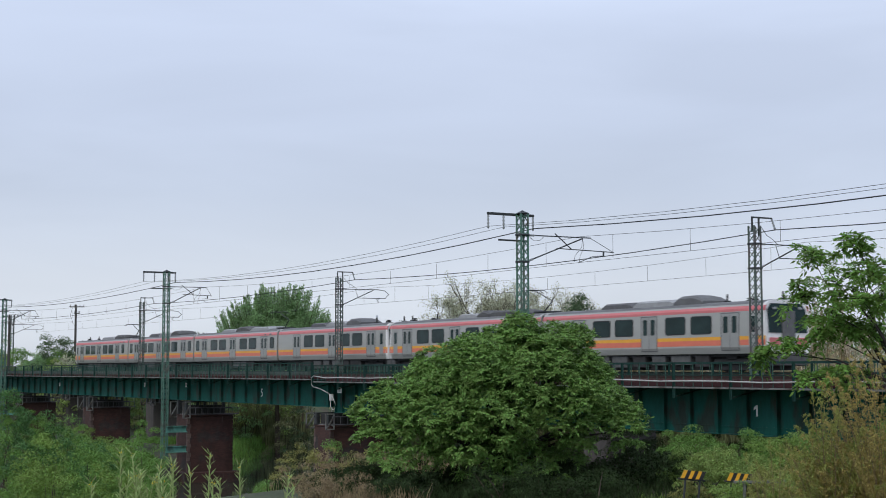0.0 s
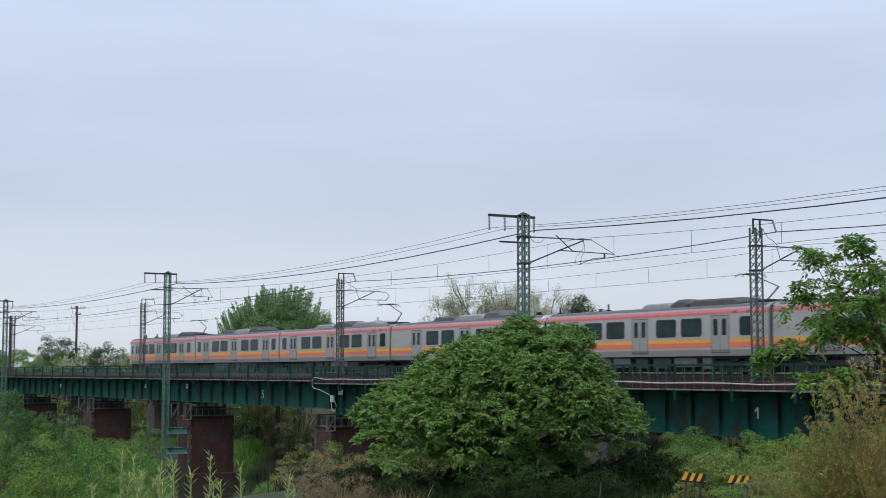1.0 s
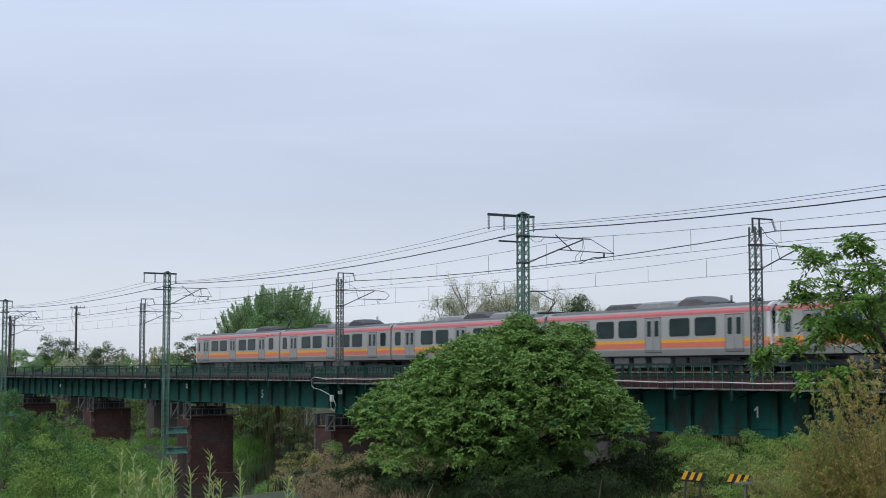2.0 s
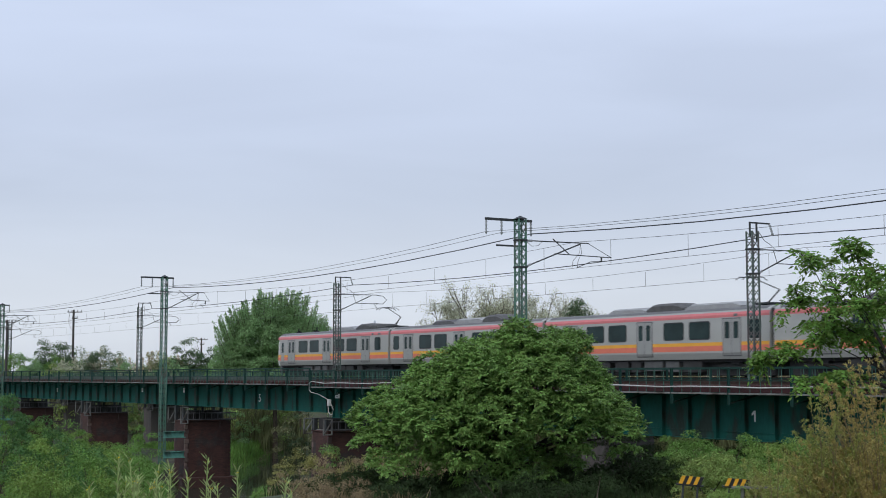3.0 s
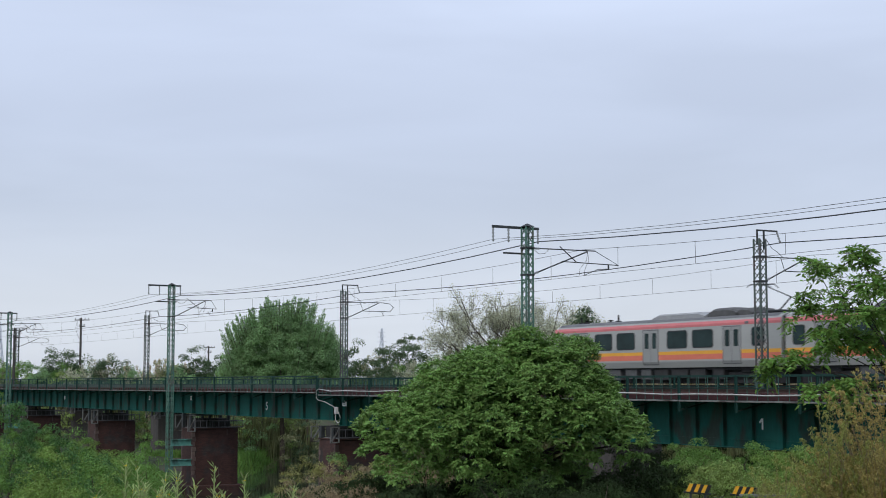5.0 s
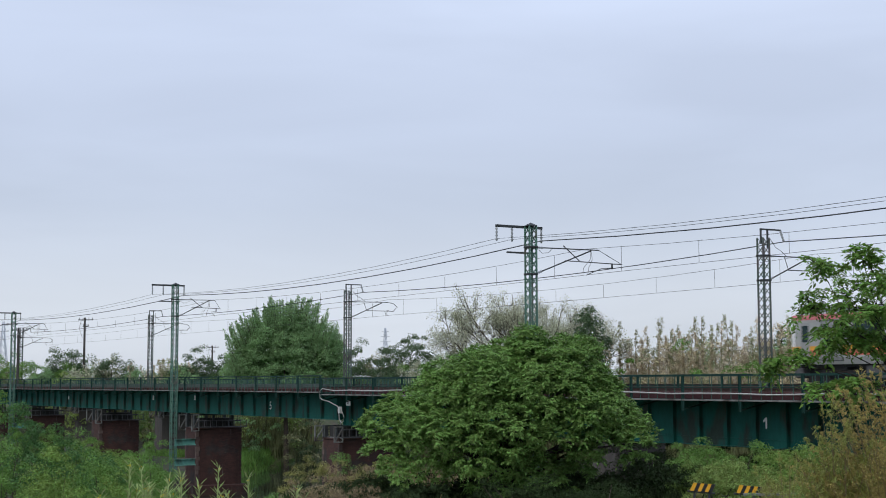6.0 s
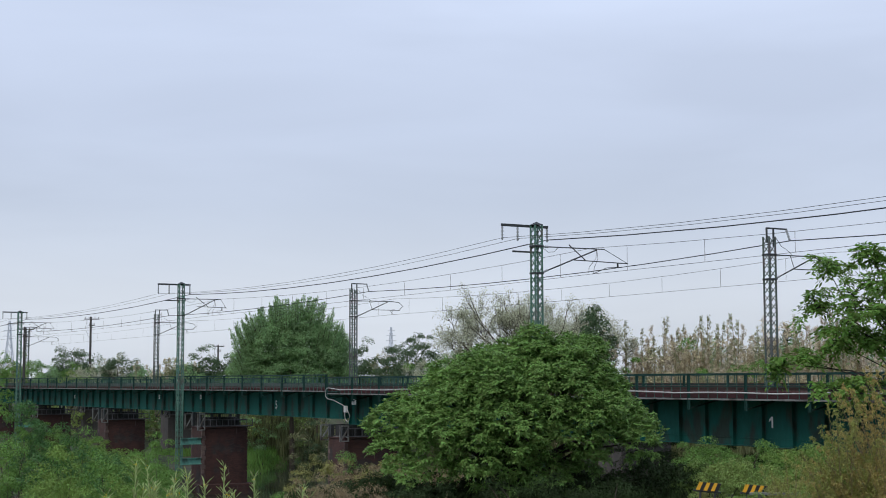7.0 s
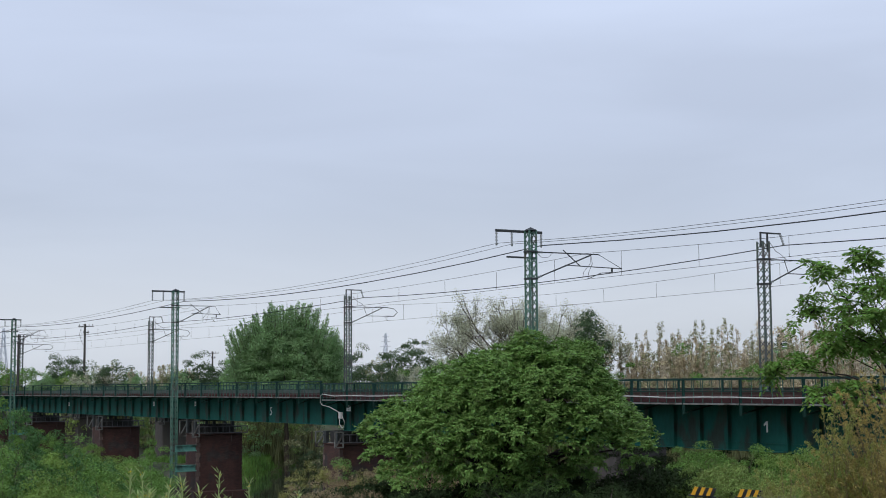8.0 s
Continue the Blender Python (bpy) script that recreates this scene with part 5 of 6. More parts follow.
ailanthus((-21.25, 23.7), 13)
for i, (x, y, h, s) in enumerate(((-93.6, 58.3, 18.0, 21), (-92.4, 60.2, 19.5, 25), (-92.6, 64.6, 17.0, 23), (-131.1, 73.9, 10.5, 24))):
    airy_tree("budding_tree", (x, y), "thin-branched tree just coming into pale leaf", h, s, L_BUD, 5, 0.125, 24, 0.5, bark=M_BARK)
airy_tree("budding_tree", (-183, 54.2), "small sparse tree with a few pale leaves", 11.5, 26, L_BUD, 4, 0.3, 8)
airy_tree("budding_tree", (-29.5, 33.0), "thin grey leafless tree behind the bank shrubs", 6.5, 27, L_BUD, 4, 0.07, 3)
plant("evergreen_tree", (-86.2, 61.9), "dark rounded evergreen tree beyond the tracks", [lobe(0, 11.5, 1.3, 3.4, 60, -0.9)], 0.2, 0.55, 110, 0.2, L_DARK, M_BARK, 31, 1.2)
for x, y, top, r, mt, s, lab in ((-148.2, 74.7, 14.0, 4.2, L_DARK, 32, "dark rounded tree beyond the railway"), (-141.0, 77.0, 14.9, 3.6, L_DARK, 33, "dark rounded tree beyond the railway"),
                                 (-189.4, 52.7, 14.6, 2.6, L_DARK, 34, "dark leafy tree on the far bank"), (-171.0, 64.7, 14.2, 3.2, L_DARK, 35, "dark leafy tree on the far bank"),
                                 (-192.0, 47.0, 13.0, 3.6, L_BUSH, 36, "low green tree on the far bank"), (-165.0, 70.0, 12.2, 4.0, L_BUSH, 37, "low green tree on the far bank"),
                                 (-128.0, 74.0, 12.6, 4.0, L_BUSH, 38, "low green tree behind the railing"), (-120.0, 72.0, 12.3, 4.0, L_FAR, 39, "low green tree behind the railing"),
                                 (-106.0, 67.0, 12.6, 3.4, L_BUSH, 40, "low green tree behind the railing"), (-198.0, 36.0, 13.5, 4.0, L_BUSH, 41, "low green tree on the far bank")):
    plant("bushy_tree", (x, y), lab, [(0, 0, top - 2.8, r, 2.6, 60, -0.9), (r * 0.4, -r * 0.5, top - 4.2, r * 0.9, 2.6, 40, -0.9)], 0.18, 0.7, 85, 0.24, mt, M_BARK, s, 0.9, n_limbs=8, group="far bank trees", rough=0.35)


L_BUSH2 = leaf("olive_bamboo_leaf", (0.29, 0.30, 0.16))
L_LIGHT = leaf("light_spring_leaf", (0.27, 0.37, 0.11))
LINE = [(-200, 38), (-190, 50), (-176, 61), (-160, 70), (-142, 80), (-118, 80)]
for i in range(28):
    u = i / 27 * 4.999
    (xa, ya), (xb, yb) = LINE[int(u)], LINE[int(u) + 1]
    w = u - int(u)
    top = 12.3 + 0.8 * math.sin(i * 2.3) + 0.4 * math.sin(i * 0.9)
    plant("bushy_tree", (xa + (xb - xa) * w, ya + (yb - ya) * w + 2 * math.sin(i * 4.1)), "low hazy green tree in the far tree line", [(0, 0, top - 2.2, 2.8, 2.1, 44, -0.95)], 0.12, 0.7, 70, 0.24,
          (L_BUSH2, L_BUSH, L_FAR, L_DARK)[(i * 7) % 4], M_BARK, 330 + i, 1.1, n_limbs=6, group="far bank trees", rough=0.4)


def conifer(at, height, seed):
    rng = np.random.default_rng(seed)
    x, y, z = on_ground(*at)
    t = thing("conifer", (x, y, z), "dark layered conifer above the thicket", "tree")
    bm = bmesh.new()
    tube(bm, [(0, 0, -0.2), (0, 0, height * 0.6), (0, 0, height)], [0.16, 0.1, 0.02], 6)
    part("trunk", bm, M_BARKD, t)
    pts = []
    bm = bmesh.new()
    for k in range(16):
        zz = height * (0.35 + 0.62 * k / 16)
        r = (height - zz) * 0.36 + 0.15
        for j in range(6):
            a = j * math.tau / 6 + k * 0.7
            e = Vector((math.cos(a) * r, math.sin(a) * r, zz + 0.1 * r))
            tube(bm, [(0, 0, zz), e * 0.5 + Vector((0, 0, zz * 0.5)), e], [0.03, 0.02, 0.008], 3)
            for u in np.linspace(0.3, 1, 9):
                pts.append(Vector((0, 0, zz)).lerp(e, u))
    part("boughs", bm, M_BARKD, t)
    p = np.repeat(np.array([tuple(v) for v in pts]), 5, 0) + rng.normal(0, 0.07, (len(pts) * 5, 3))
    leaves("needles", rng, p, np.tile([0, 0, 1.0], (len(p), 1)), 0.26 * rng.uniform(0.6, 1.2, len(p)), L_DARK, t, "", 0.25)


conifer((-94.1, 87.8), 9.0, 51)


L_STRAW = leaf("pale_straw_bamboo_leaf", (0.60, 0.53, 0.40))


def bamboo(seed, height):
    """A leaning culm with feathery leaf sprays that thin out towards its tip."""
    rng = np.random.default_rng(seed)
    t = thing("bamboo", (0, 0, 0), "tall feathery bamboo with yellowing tan leaves", "bamboo", "bamboo grove")
    bm = bmesh.new()
    tube(bm, [(0, 0, -0.3), (0.05, 0.05, height * 0.6), (0.25, 0.1, height)], [0.05, 0.04, 0.01], 5)
    part("culm", bm, L_DRY, t)
    # side sprays that arch out and hang, shorter towards the tip
    k = 46
    su = np.linspace(0.2, 1.0, k)
    sa = rng.uniform(0, math.tau, k)
    sl = (1.7 * (1 - su) ** 1.1 + 0.2) * rng.uniform(0.6, 1.25, k)
    j = rng.integers(0, k, 1500)
    w = rng.uniform(0.05, 1.0, len(j))
    r = sl[j] * w
    p = np.stack([np.cos(sa[j]) * r + 0.25 * su[j] ** 2, np.sin(sa[j]) * r, su[j] * height + 0.35 * r - 0.28 * r ** 2], 1)
    p += rng.normal(0, 0.06, p.shape) * (0.4 + w[:, None])
    d = np.stack([np.cos(sa[j]), np.sin(sa[j]), np.full(len(j), 0.7)], 1)
    n = len(j)
    leaves("foliage", rng, p, d, 0.23 * rng.uniform(0.5, 1.2, n), (L_TAN, L_BUSH2, L_STRAW)[seed % 3], t, "", 0.16, 0.6)
    return t


rng = np.random.default_rng(61)
KINDS = [bamboo(s, h) for s, h in ((62, 11.4), (63, 10.6), (64, 12.0), (65, 10.2), (66, 9.6))]
for i, b in enumerate(KINDS):
    b.matrix_basis = pose(*on_ground(-90.5 + 0.4 * i, 65.5 + 0.9 * i), 0, 0, 70 * i)
for i in range(185):
    u = i / 185
    x, y = -91.7 + 19.5 * u + rng.normal(0, 0.6), 66.5 + 6.2 * u + rng.uniform(-0.5, 6)
    copy_thing(KINDS[(i * 3 + i // 7) % 5], pose(*on_ground(x, y, 0.1 + 2.7 * rng.random()), rng.normal(0, 2.5), rng.normal(0, 2.5), rng.uniform(0, 360)))
for i in range(20):
    x, y = -180.5 + 7.0 * rng.random() + i * 0.25, 57.5 + 0.33 * i
    copy_thing(KINDS[3 if i % 2 else 1], pose(*on_ground(x, y, 0.6 + rng.uniform(0, 1.6)), rng.normal(0, 3), rng.normal(0, 3), rng.uniform(0, 360)))

# ---------------------------------------------------------------- shrubs
for i in range(14):
    u = i / 13
    plant("bushy_tree", (-104 + 30 * u, 84 + 7 * u), "hazy tan and green tree behind the bamboo grove", [(0, 0, 10.2 + 0.7 * math.sin(i * 1.9), 2.8, 2.9, 50, -0.9)], 0.15, 0.7, 80, 0.24, (L_TAN, L_BUSH2, L_FAR)[i % 3], M_BARK, 300 + i, 1.2, n_limbs=6, group="far bank trees", rough=0.35)
for i in range(15):
    u = i / 15
    shrub((-96 + 27 * u, 63.8 + 5.5 * u), 12.7 + 0.7 * math.sin(i * 2.1), 1.9, (L_BUSH2, L_TAN, L_BUSH)[i % 3], 100 + i, "dense shrub at the foot of the bamboo grove", 30, 0.6, 90, 0.2)
for i in range(17):
    u = i / 17
    shrub((-196 + 95 * u, 50 + 21 * u + 4 * math.sin(i * 1.7)), 10.9 + 0.5 * math.sin(i * 2.7), 3.2, (L_LIGHT, L_FAR, L_BUSH2)[i % 3], 120 + i, "low green shrub on the far bank", 40, 0.8, 60, 0.32)
LEFT = [  # along the picture, plan, top, radius, leaf
    (-73.5, 17.0, 10.4, 1.1, L_BUSH), (-73.0, 17.9, 9.3, 1.2, L_DARK), (-74.8, 19.4, 7.9, 1.2, L_BUSH), (-74.5, 20.6, 7.4, 1.2, L_BUSH), (-77.5, 22.2, 7.1, 1.6, L_BUSH), (-79, 24.2, 5.9, 1.6, L_GRASS),
    (-83.5, 26.5, 5.6, 1.5, L_BUSH), (-82.0, 28.0, 6.3, 1.4, L_BUSH), (-96, 31.5, 4.9, 2.2, L_BUSH), (-101, 31.0, 4.7, 2.2, L_GRASS), (-118, 37.0, 3.8, 2.0, L_BUSH), (-123, 36.0, 5.0, 2.2, L_GRASS), (-134, 36.5, 5.4, 2.2, L_BUSH),
    (-142, 36.0, 6.6, 2.4, L_BUSH), (-66.0, 17.5, 6.9, 1.5, L_GRASS), (-66.5, 20.0, 6.6, 1.5, L_BUSH), (-66.5, 22.5, 6.2, 1.4, L_BUSH), (-62.0, 15.0, 7.0, 1.4, L_BUSH), (-58.0, 16.0, 6.6, 1.3, L_GRASS), (-57.0, 18.5, 6.3, 1.3, L_GRASS), (-112, 34.5, 4.2, 2.0, L_GRASS),
    (-70, 19.2, 6.9, 1.3, L_BUSH), (-72, 21.8, 6.3, 1.4, L_DARK), (-73, 24.5, 6.1, 1.4, L_BUSH), (-88, 29.5, 5.4, 1.5, L_BUSH), (-108, 33.0, 4.4, 2.0, L_BUSH)]
L_IVY = leaf("deep_green_climber_leaf", (0.085, 0.19, 0.06), 0.3, 0.2)
for i, (x, y, top, r, mt) in enumerate(LEFT):
    shrub((x, y), top, r, L_IVY if i in (1, 2, 3, 22) else mt, 150 + i, "tangled green shrub on the river bank", int(34 * r), 0.42, 160, 0.108, flat=0.95)
MID = [(-71.5, 32.2, 6.3, 1.1, L_OLIVE), (-70.0, 33.2, 5.6, 1.2, L_OLIVE), (-70.5, 34.3, 6.0, 0.9, L_BUSH), (-57.0, 27.3, 6.7, 0.9, L_OLIVE), (-55.6, 28.3, 6.4, 1.0, L_DRY), (-54.0, 29.0, 6.8, 0.9, L_OLIVE), (-52.4, 29.0, 6.5, 1.0, L_BUSH), (-58.0, 26.4, 5.8, 0.9, L_DRY)]
for i, (x, y, top, r, mt) in enumerate(MID):
    shrub((x, y), top, r, mt, 190 + i, "dry yellowish shrub by the water", 30, 0.34, 110, 0.13, slim=0.25)
for i in range(12):
    shrub((-131 + 3.1 * i, 58.2 + 1.2 * math.sin(i * 2.0)), 5.6 + 0.9 * math.sin(i * 1.3), 1.7, (L_REED, L_SHADE, L_DARK)[i % 3], 480 + i, "olive thicket on the bank under the bridge", 34, 0.5, 110, 0.16, slim=0.2)
L_WILLOW = leaf("pale_green_willow_leaf", (0.18, 0.28, 0.075))
RIGHT = [(-41.5, 34.6, 7.8, 1.3, L_BUSH), (-39.5, 35.6, 7.7, 1.3, L_BUSH), (-37.4, 35.8, 7.7, 1.3, L_GRASS), (-35.2, 31.0, 7.5, 1.3, L_WILLOW), (-33.4, 28.6, 7.6, 1.0, L_LIGHT), (-32.7, 29.4, 7.4, 0.9, L_LIGHT), (-36.0, 30.2, 7.1, 1.2, L_WILLOW), (-34.4, 32.2, 7.7, 1.2, L_GRASS), (-33.0, 33.2, 7.8, 1.2, L_BUSH), (-31.5, 34.5, 7.8, 1.5, L_BUSH), (-29.5, 33.5, 8.0, 1.4, L_BUSH),
         (-27.5, 30.5, 8.7, 1.4, L_BUSH), (-43.2, 30.4, 6.7, 0.9, L_SHADE), (-31.4, 29.4, 7.0, 0.9, L_OLIVE), (-30.2, 29.0, 7.2, 0.9, L_GRASS), (-26.0, 26.8, 8.6, 1.2, L_OLIVE), (-25.0, 28.0, 9.6, 1.1, L_BUSH), (-23.5, 25.5, 9.5, 1.0, L_BRIGHT)]
for i, (x, y, top, r, mt) in enumerate(RIGHT):
    shrub((x, y), top, r, mt, 210 + i, "leafy green shrub below the bridge girder", int(34 * r), 0.32, 165, 0.09, slim=0.32)
# filler shrubs for the dark below walnut and girder; L_SHADE paints the shade in
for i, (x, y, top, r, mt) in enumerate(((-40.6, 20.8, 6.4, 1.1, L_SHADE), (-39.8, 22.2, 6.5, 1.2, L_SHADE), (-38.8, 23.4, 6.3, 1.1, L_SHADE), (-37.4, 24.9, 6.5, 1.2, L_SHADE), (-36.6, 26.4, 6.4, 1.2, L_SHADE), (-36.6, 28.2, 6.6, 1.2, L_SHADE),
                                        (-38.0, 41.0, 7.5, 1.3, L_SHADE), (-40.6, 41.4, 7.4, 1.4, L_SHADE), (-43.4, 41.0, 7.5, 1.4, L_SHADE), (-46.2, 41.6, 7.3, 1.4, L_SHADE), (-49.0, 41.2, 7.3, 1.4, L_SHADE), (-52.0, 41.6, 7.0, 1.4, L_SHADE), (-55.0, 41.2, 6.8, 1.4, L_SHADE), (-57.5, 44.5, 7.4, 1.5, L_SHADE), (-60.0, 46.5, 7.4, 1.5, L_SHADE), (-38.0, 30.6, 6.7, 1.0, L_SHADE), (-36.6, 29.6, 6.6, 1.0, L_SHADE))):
    shrub((x, y), top, r, mt, 400 + i, "thicket shrub with shade darkened into its leaf colour", int(30 * r), 0.34, 120, 0.1, slim=0.4)
for i, (x, y, top, r, mt) in enumerate(((-55.0, 26.6, 6.2, 1.0, L_DRY), (-53.5, 27.6, 6.5, 1.0, L_OLIVE), (-56.5, 29.0, 6.4, 1.0, L_OLIVE), (-51.8, 27.8, 6.4, 1.0, L_DRY), (-59.0, 25.6, 5.2, 0.9, L_BUSH), (-62.0, 27.4, 5.0, 0.9, L_OLIVE), (-50.0, 26.5, 6.3, 1.1, L_BUSH), (-48.5, 25.0, 6.2, 1.1, L_SHADE))):
    shrub((x, y), top, r, mt, 420 + i, "dry tan and green shrub on the water's edge", 34, 0.32, 110, 0.11, slim=0.25)
# undergrowth: the L_SHADE ones carry the crown's shade in their colour
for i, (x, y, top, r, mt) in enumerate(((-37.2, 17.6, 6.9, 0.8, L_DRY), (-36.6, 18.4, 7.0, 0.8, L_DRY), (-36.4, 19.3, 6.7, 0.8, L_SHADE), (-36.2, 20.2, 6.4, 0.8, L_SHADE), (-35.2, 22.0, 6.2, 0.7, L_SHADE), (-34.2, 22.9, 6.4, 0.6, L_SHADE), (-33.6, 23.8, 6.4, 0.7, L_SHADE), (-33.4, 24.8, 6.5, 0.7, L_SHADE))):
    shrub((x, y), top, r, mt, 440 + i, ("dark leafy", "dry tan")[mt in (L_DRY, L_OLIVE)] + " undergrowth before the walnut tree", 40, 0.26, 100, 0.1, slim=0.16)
def plume_shrub(at, label, stems, mat, seed, reach, top, per=380, size=0.055, twig=0.24):
    """A feathery shrub: many thin arching stems, each with narrow leaves on short side twigs along its upper part."""
    rng = np.random.default_rng(seed)
    gx, gy, gz = on_ground(*at)
    t = thing("willow_shrub", (gx, gy, gz), label, "shrub")
    pts = []
    for k in range(stems):
        m, deep = rng.uniform(-1, 1) * reach, rng.normal(0, 0.4) * reach
        h = (top - gz) * (1 - 0.42 * (m / reach) ** 2) * rng.uniform(0.35, 1.0) ** 0.8
        tip = Vector((0.5 * m - 0.866 * deep, 0.866 * m + 0.5 * deep, h))
        root = Vector((tip.x * 0.25, tip.y * 0.25, -0.05))
        mid = root.lerp(tip, 0.55) + Vector((-tip.x * 0.12, -tip.y * 0.12, 0.12 * h))
        bm = bmesh.new()
        tube(bm, [root, mid, tip], [0.008, 0.005, 0.002], 4)
        part("stem", bm, L_DRY, t)
        u = rng.uniform(0.12, 1.0, per)[:, None]
        r, q, e = np.array(root), np.array(mid), np.array(tip)
        p = r * (1 - u) ** 2 + 2 * u * (1 - u) * (q * 2 - (r + e) / 2) + e * u ** 2
        g = rng.integers(0, 22, per)
        way = rng.normal(0, 1, (22, 3)) + np.array([0, 0, 0.7])
        way /= np.linalg.norm(way, axis=1, keepdims=True)
        u = (g[:, None] + 1.0) / 22 * 0.85 + 0.15
        p = r * (1 - u) ** 2 + 2 * u * (1 - u) * (q * 2 - (r + e) / 2) + e * u ** 2
        p = p + way[g] * (twig * (1.15 - u) * 1.6 * rng.uniform(0, 1, (per, 1))) + rng.normal(0, 0.012, (per, 3))
        pts.append(p)
    p = np.concatenate(pts)
    leaves("foliage", rng, p, rng.normal(0, 1, p.shape) + np.array([0, 0, 0.6]), size * rng.uniform(0.6, 1.4, len(p)), mat, t, "", 0.2, 0.4)
    return t


L_GOLD = leaf("yellow_green_willow_leaf", (0.30, 0.33, 0.095), 0.35)
L_AMBER = leaf("yellow_tan_willow_leaf", (0.42, 0.35, 0.12), 0.35)
plume_shrub((-15.9, 17.1), "feathery yellow-brown willow shrub beside the camera's bank", 170, L_AMBER, 230, 1.5, 10.35)
plume_shrub((-15.4, 17.7), "tall feathery golden willow shrub on the bank", 80, L_AMBER, 232, 1.0, 10.7)
plume_shrub((-16.35, 16.3), "light green willow sprays beside the yellow-brown shrub", 60, L_GOLD, 231, 0.75, 9.75)
plume_shrub((-20.2, 18.9), "slender yellow-green willow sprays below the girder", 40, L_GOLD, 233, 1.0, 8.75, 260)
for i, (x, y, top) in enumerate(((-30.9, 27.2, 6.86), (-30.3, 27.9, 6.95), (-29.7, 28.1, 7.0), (-31.9, 26.6, 6.5), (-29.2, 28.6, 7.1))):
    shrub((x, y), top, 0.5, (L_GRASS, L_OLIVE)[i % 2], 250 + i, "low leafy tuft round the striped barriers", 22, 0.22, 90, 0.08, slim=0.25)

# ---------------------------------------------------------------- reeds and grass
rng = np.random.default_rng(70)
blades("reed_bed", rng, -215, -60, 60, 74, 26000, 4.2, L_REED, "tall olive reeds on the bank behind the bridge", 0.10, 0.12)
blades("bank_grass", rng, -150, -84, 50, 66, 30000, 0.8, L_BUSH, "fresh green grass on the far river bank", 0.08)
blades("bank_grass", rng, -170, -96, 10, 40, 36000, 0.32, L_GRASS, "rank green grass on the near river bank", 0.025)
blades("dry_reeds", rng, -37.6, -35.2, 17.3, 20.2, 700, 0.75, L_DRY, "dry tan grass beside the walnut tree", 0.025, 0.2)
# blades coloured near black so the ground under the walnut reads as shaded
blades("shade_grass", rng, -44, -32, 19, 30, 9000, 0.45, L_SHADE, "grass with the walnut tree's shade put into its colour", 0.03, 0.25)
blades("dry_reeds", rng, -56.5, -50.5, 27, 32, 1300, 1.5, L_DRY, "dry tan reeds by the pier", 0.04, 0.15)
blades("bank_grass", rng, -34, -22, 25, 38, 9000, 0.35, L_GRASS, "green grass on the bank by the abutment", 0.025)


def weed(at, top, seed):
    """A tall flowering weed: stem, side shoots with lance leaves, small yellow flowers at the tips."""
    rng = np.random.default_rng(seed)
    x, y, z = on_ground(*at, 0.03)
    h = top - z
    t = thing("tall_weed", (x, y, z), "tall yellow-green flowering weed on the levee slope", "weed", "tall weeds")
    lean = rng.normal(0, 0.05, 2) * h
    tip = Vector((lean[0], lean[1], h))
    bm = bmesh.new()
    tube(bm, [(0, 0, -0.05), tip * 0.5 + Vector((0, 0, 0.02)), tip], [0.008, 0.006, 0.003], 5)
    part("stem", bm, L_WEED, t)
    pts, ends = [], [tip]
    for u in np.linspace(0.45, 1.0, 44):
        pts.append(tip * u)
    for k in range(6):
        bm = bmesh.new()
        u = rng.uniform(0.55, 0.88)
        a = rng.uniform(0, math.tau)
        b = tip * u
        e = b + Vector((math.cos(a) * 0.09, math.sin(a) * 0.09, rng.uniform(0.12, 0.28)))
        tube(bm, [b, b.lerp(e, 0.5) + Vector((math.cos(a) * 0.015, math.sin(a) * 0.015, 0)), e], [0.004, 0.003, 0.002], 4)
        pts += [b.lerp(e, w) for w in np.linspace(0.2, 1, 8)]
        ends.append(e)
        part("shoot", bm, L_WEED, t)
    c = np.repeat(np.array([tuple(p) for p in pts]), 3, 0)
    a = rng.uniform(0, math.tau, len(c))
    out = np.stack([np.cos(a), np.sin(a), np.full(len(c), 1.3)], 1)
    out /= np.linalg.norm(out, axis=1, keepdims=True)
    size = 0.075 * rng.uniform(0.6, 1.2, len(c))
    side = np.cross(out, [0, 0, 1.0])
    side /= np.linalg.norm(side, axis=1, keepdims=True)
    q = np.stack([c, c + out * size[:, None] * 0.5 + side * 0.0045, c + out * size[:, None] - np.array([0, 0, 0.012]), c + out * size[:, None] * 0.5 - side * 0.0045], 1).reshape(-1, 3)
    me = bpy.data.meshes.new("leaves")
    me.from_pydata([tuple(v) for v in q], [], [(4 * i, 4 * i + 1, 4 * i + 2, 4 * i + 3) for i in range(len(c))])
    mesh_part("foliage", me, L_WEED, t)
    f = np.repeat(np.array([tuple(p) for p in ends]), 5, 0) + rng.normal(0, 0.006, (5 * len(ends), 3))
    leaves("blossom", rng, f, np.tile([0, 0, 1.0], (len(f), 1)), 0.011 * rng.uniform(0.7, 1.2, len(f)), L_FLOWER, t, "small yellow blossom", 0.8)


# along the picture in metres, depth, top
for i, (m, deep, top) in enumerate(((-0.11, -0.24, 9.54), (0.02, 0.00, 9.45), (0.11, 0.24, 9.50), (0.17, -0.12, 9.45), (0.25, 0.12, 9.50), (0.34, -0.24, 9.38), (0.43, 0.00, 9.37), (0.55, 0.24, 9.44), (0.60, -0.12, 9.40), (-0.18, 0.12, 9.42), (0.06, -0.24, 9.41), (0.21, 0.00, 9.41), (-0.05, 0.24, 9.39), (-0.28, -0.12, 9.37))):
    weed(across(-7.84, 2.57, m + 0.13, deep), top + 0.02, 240 + i)

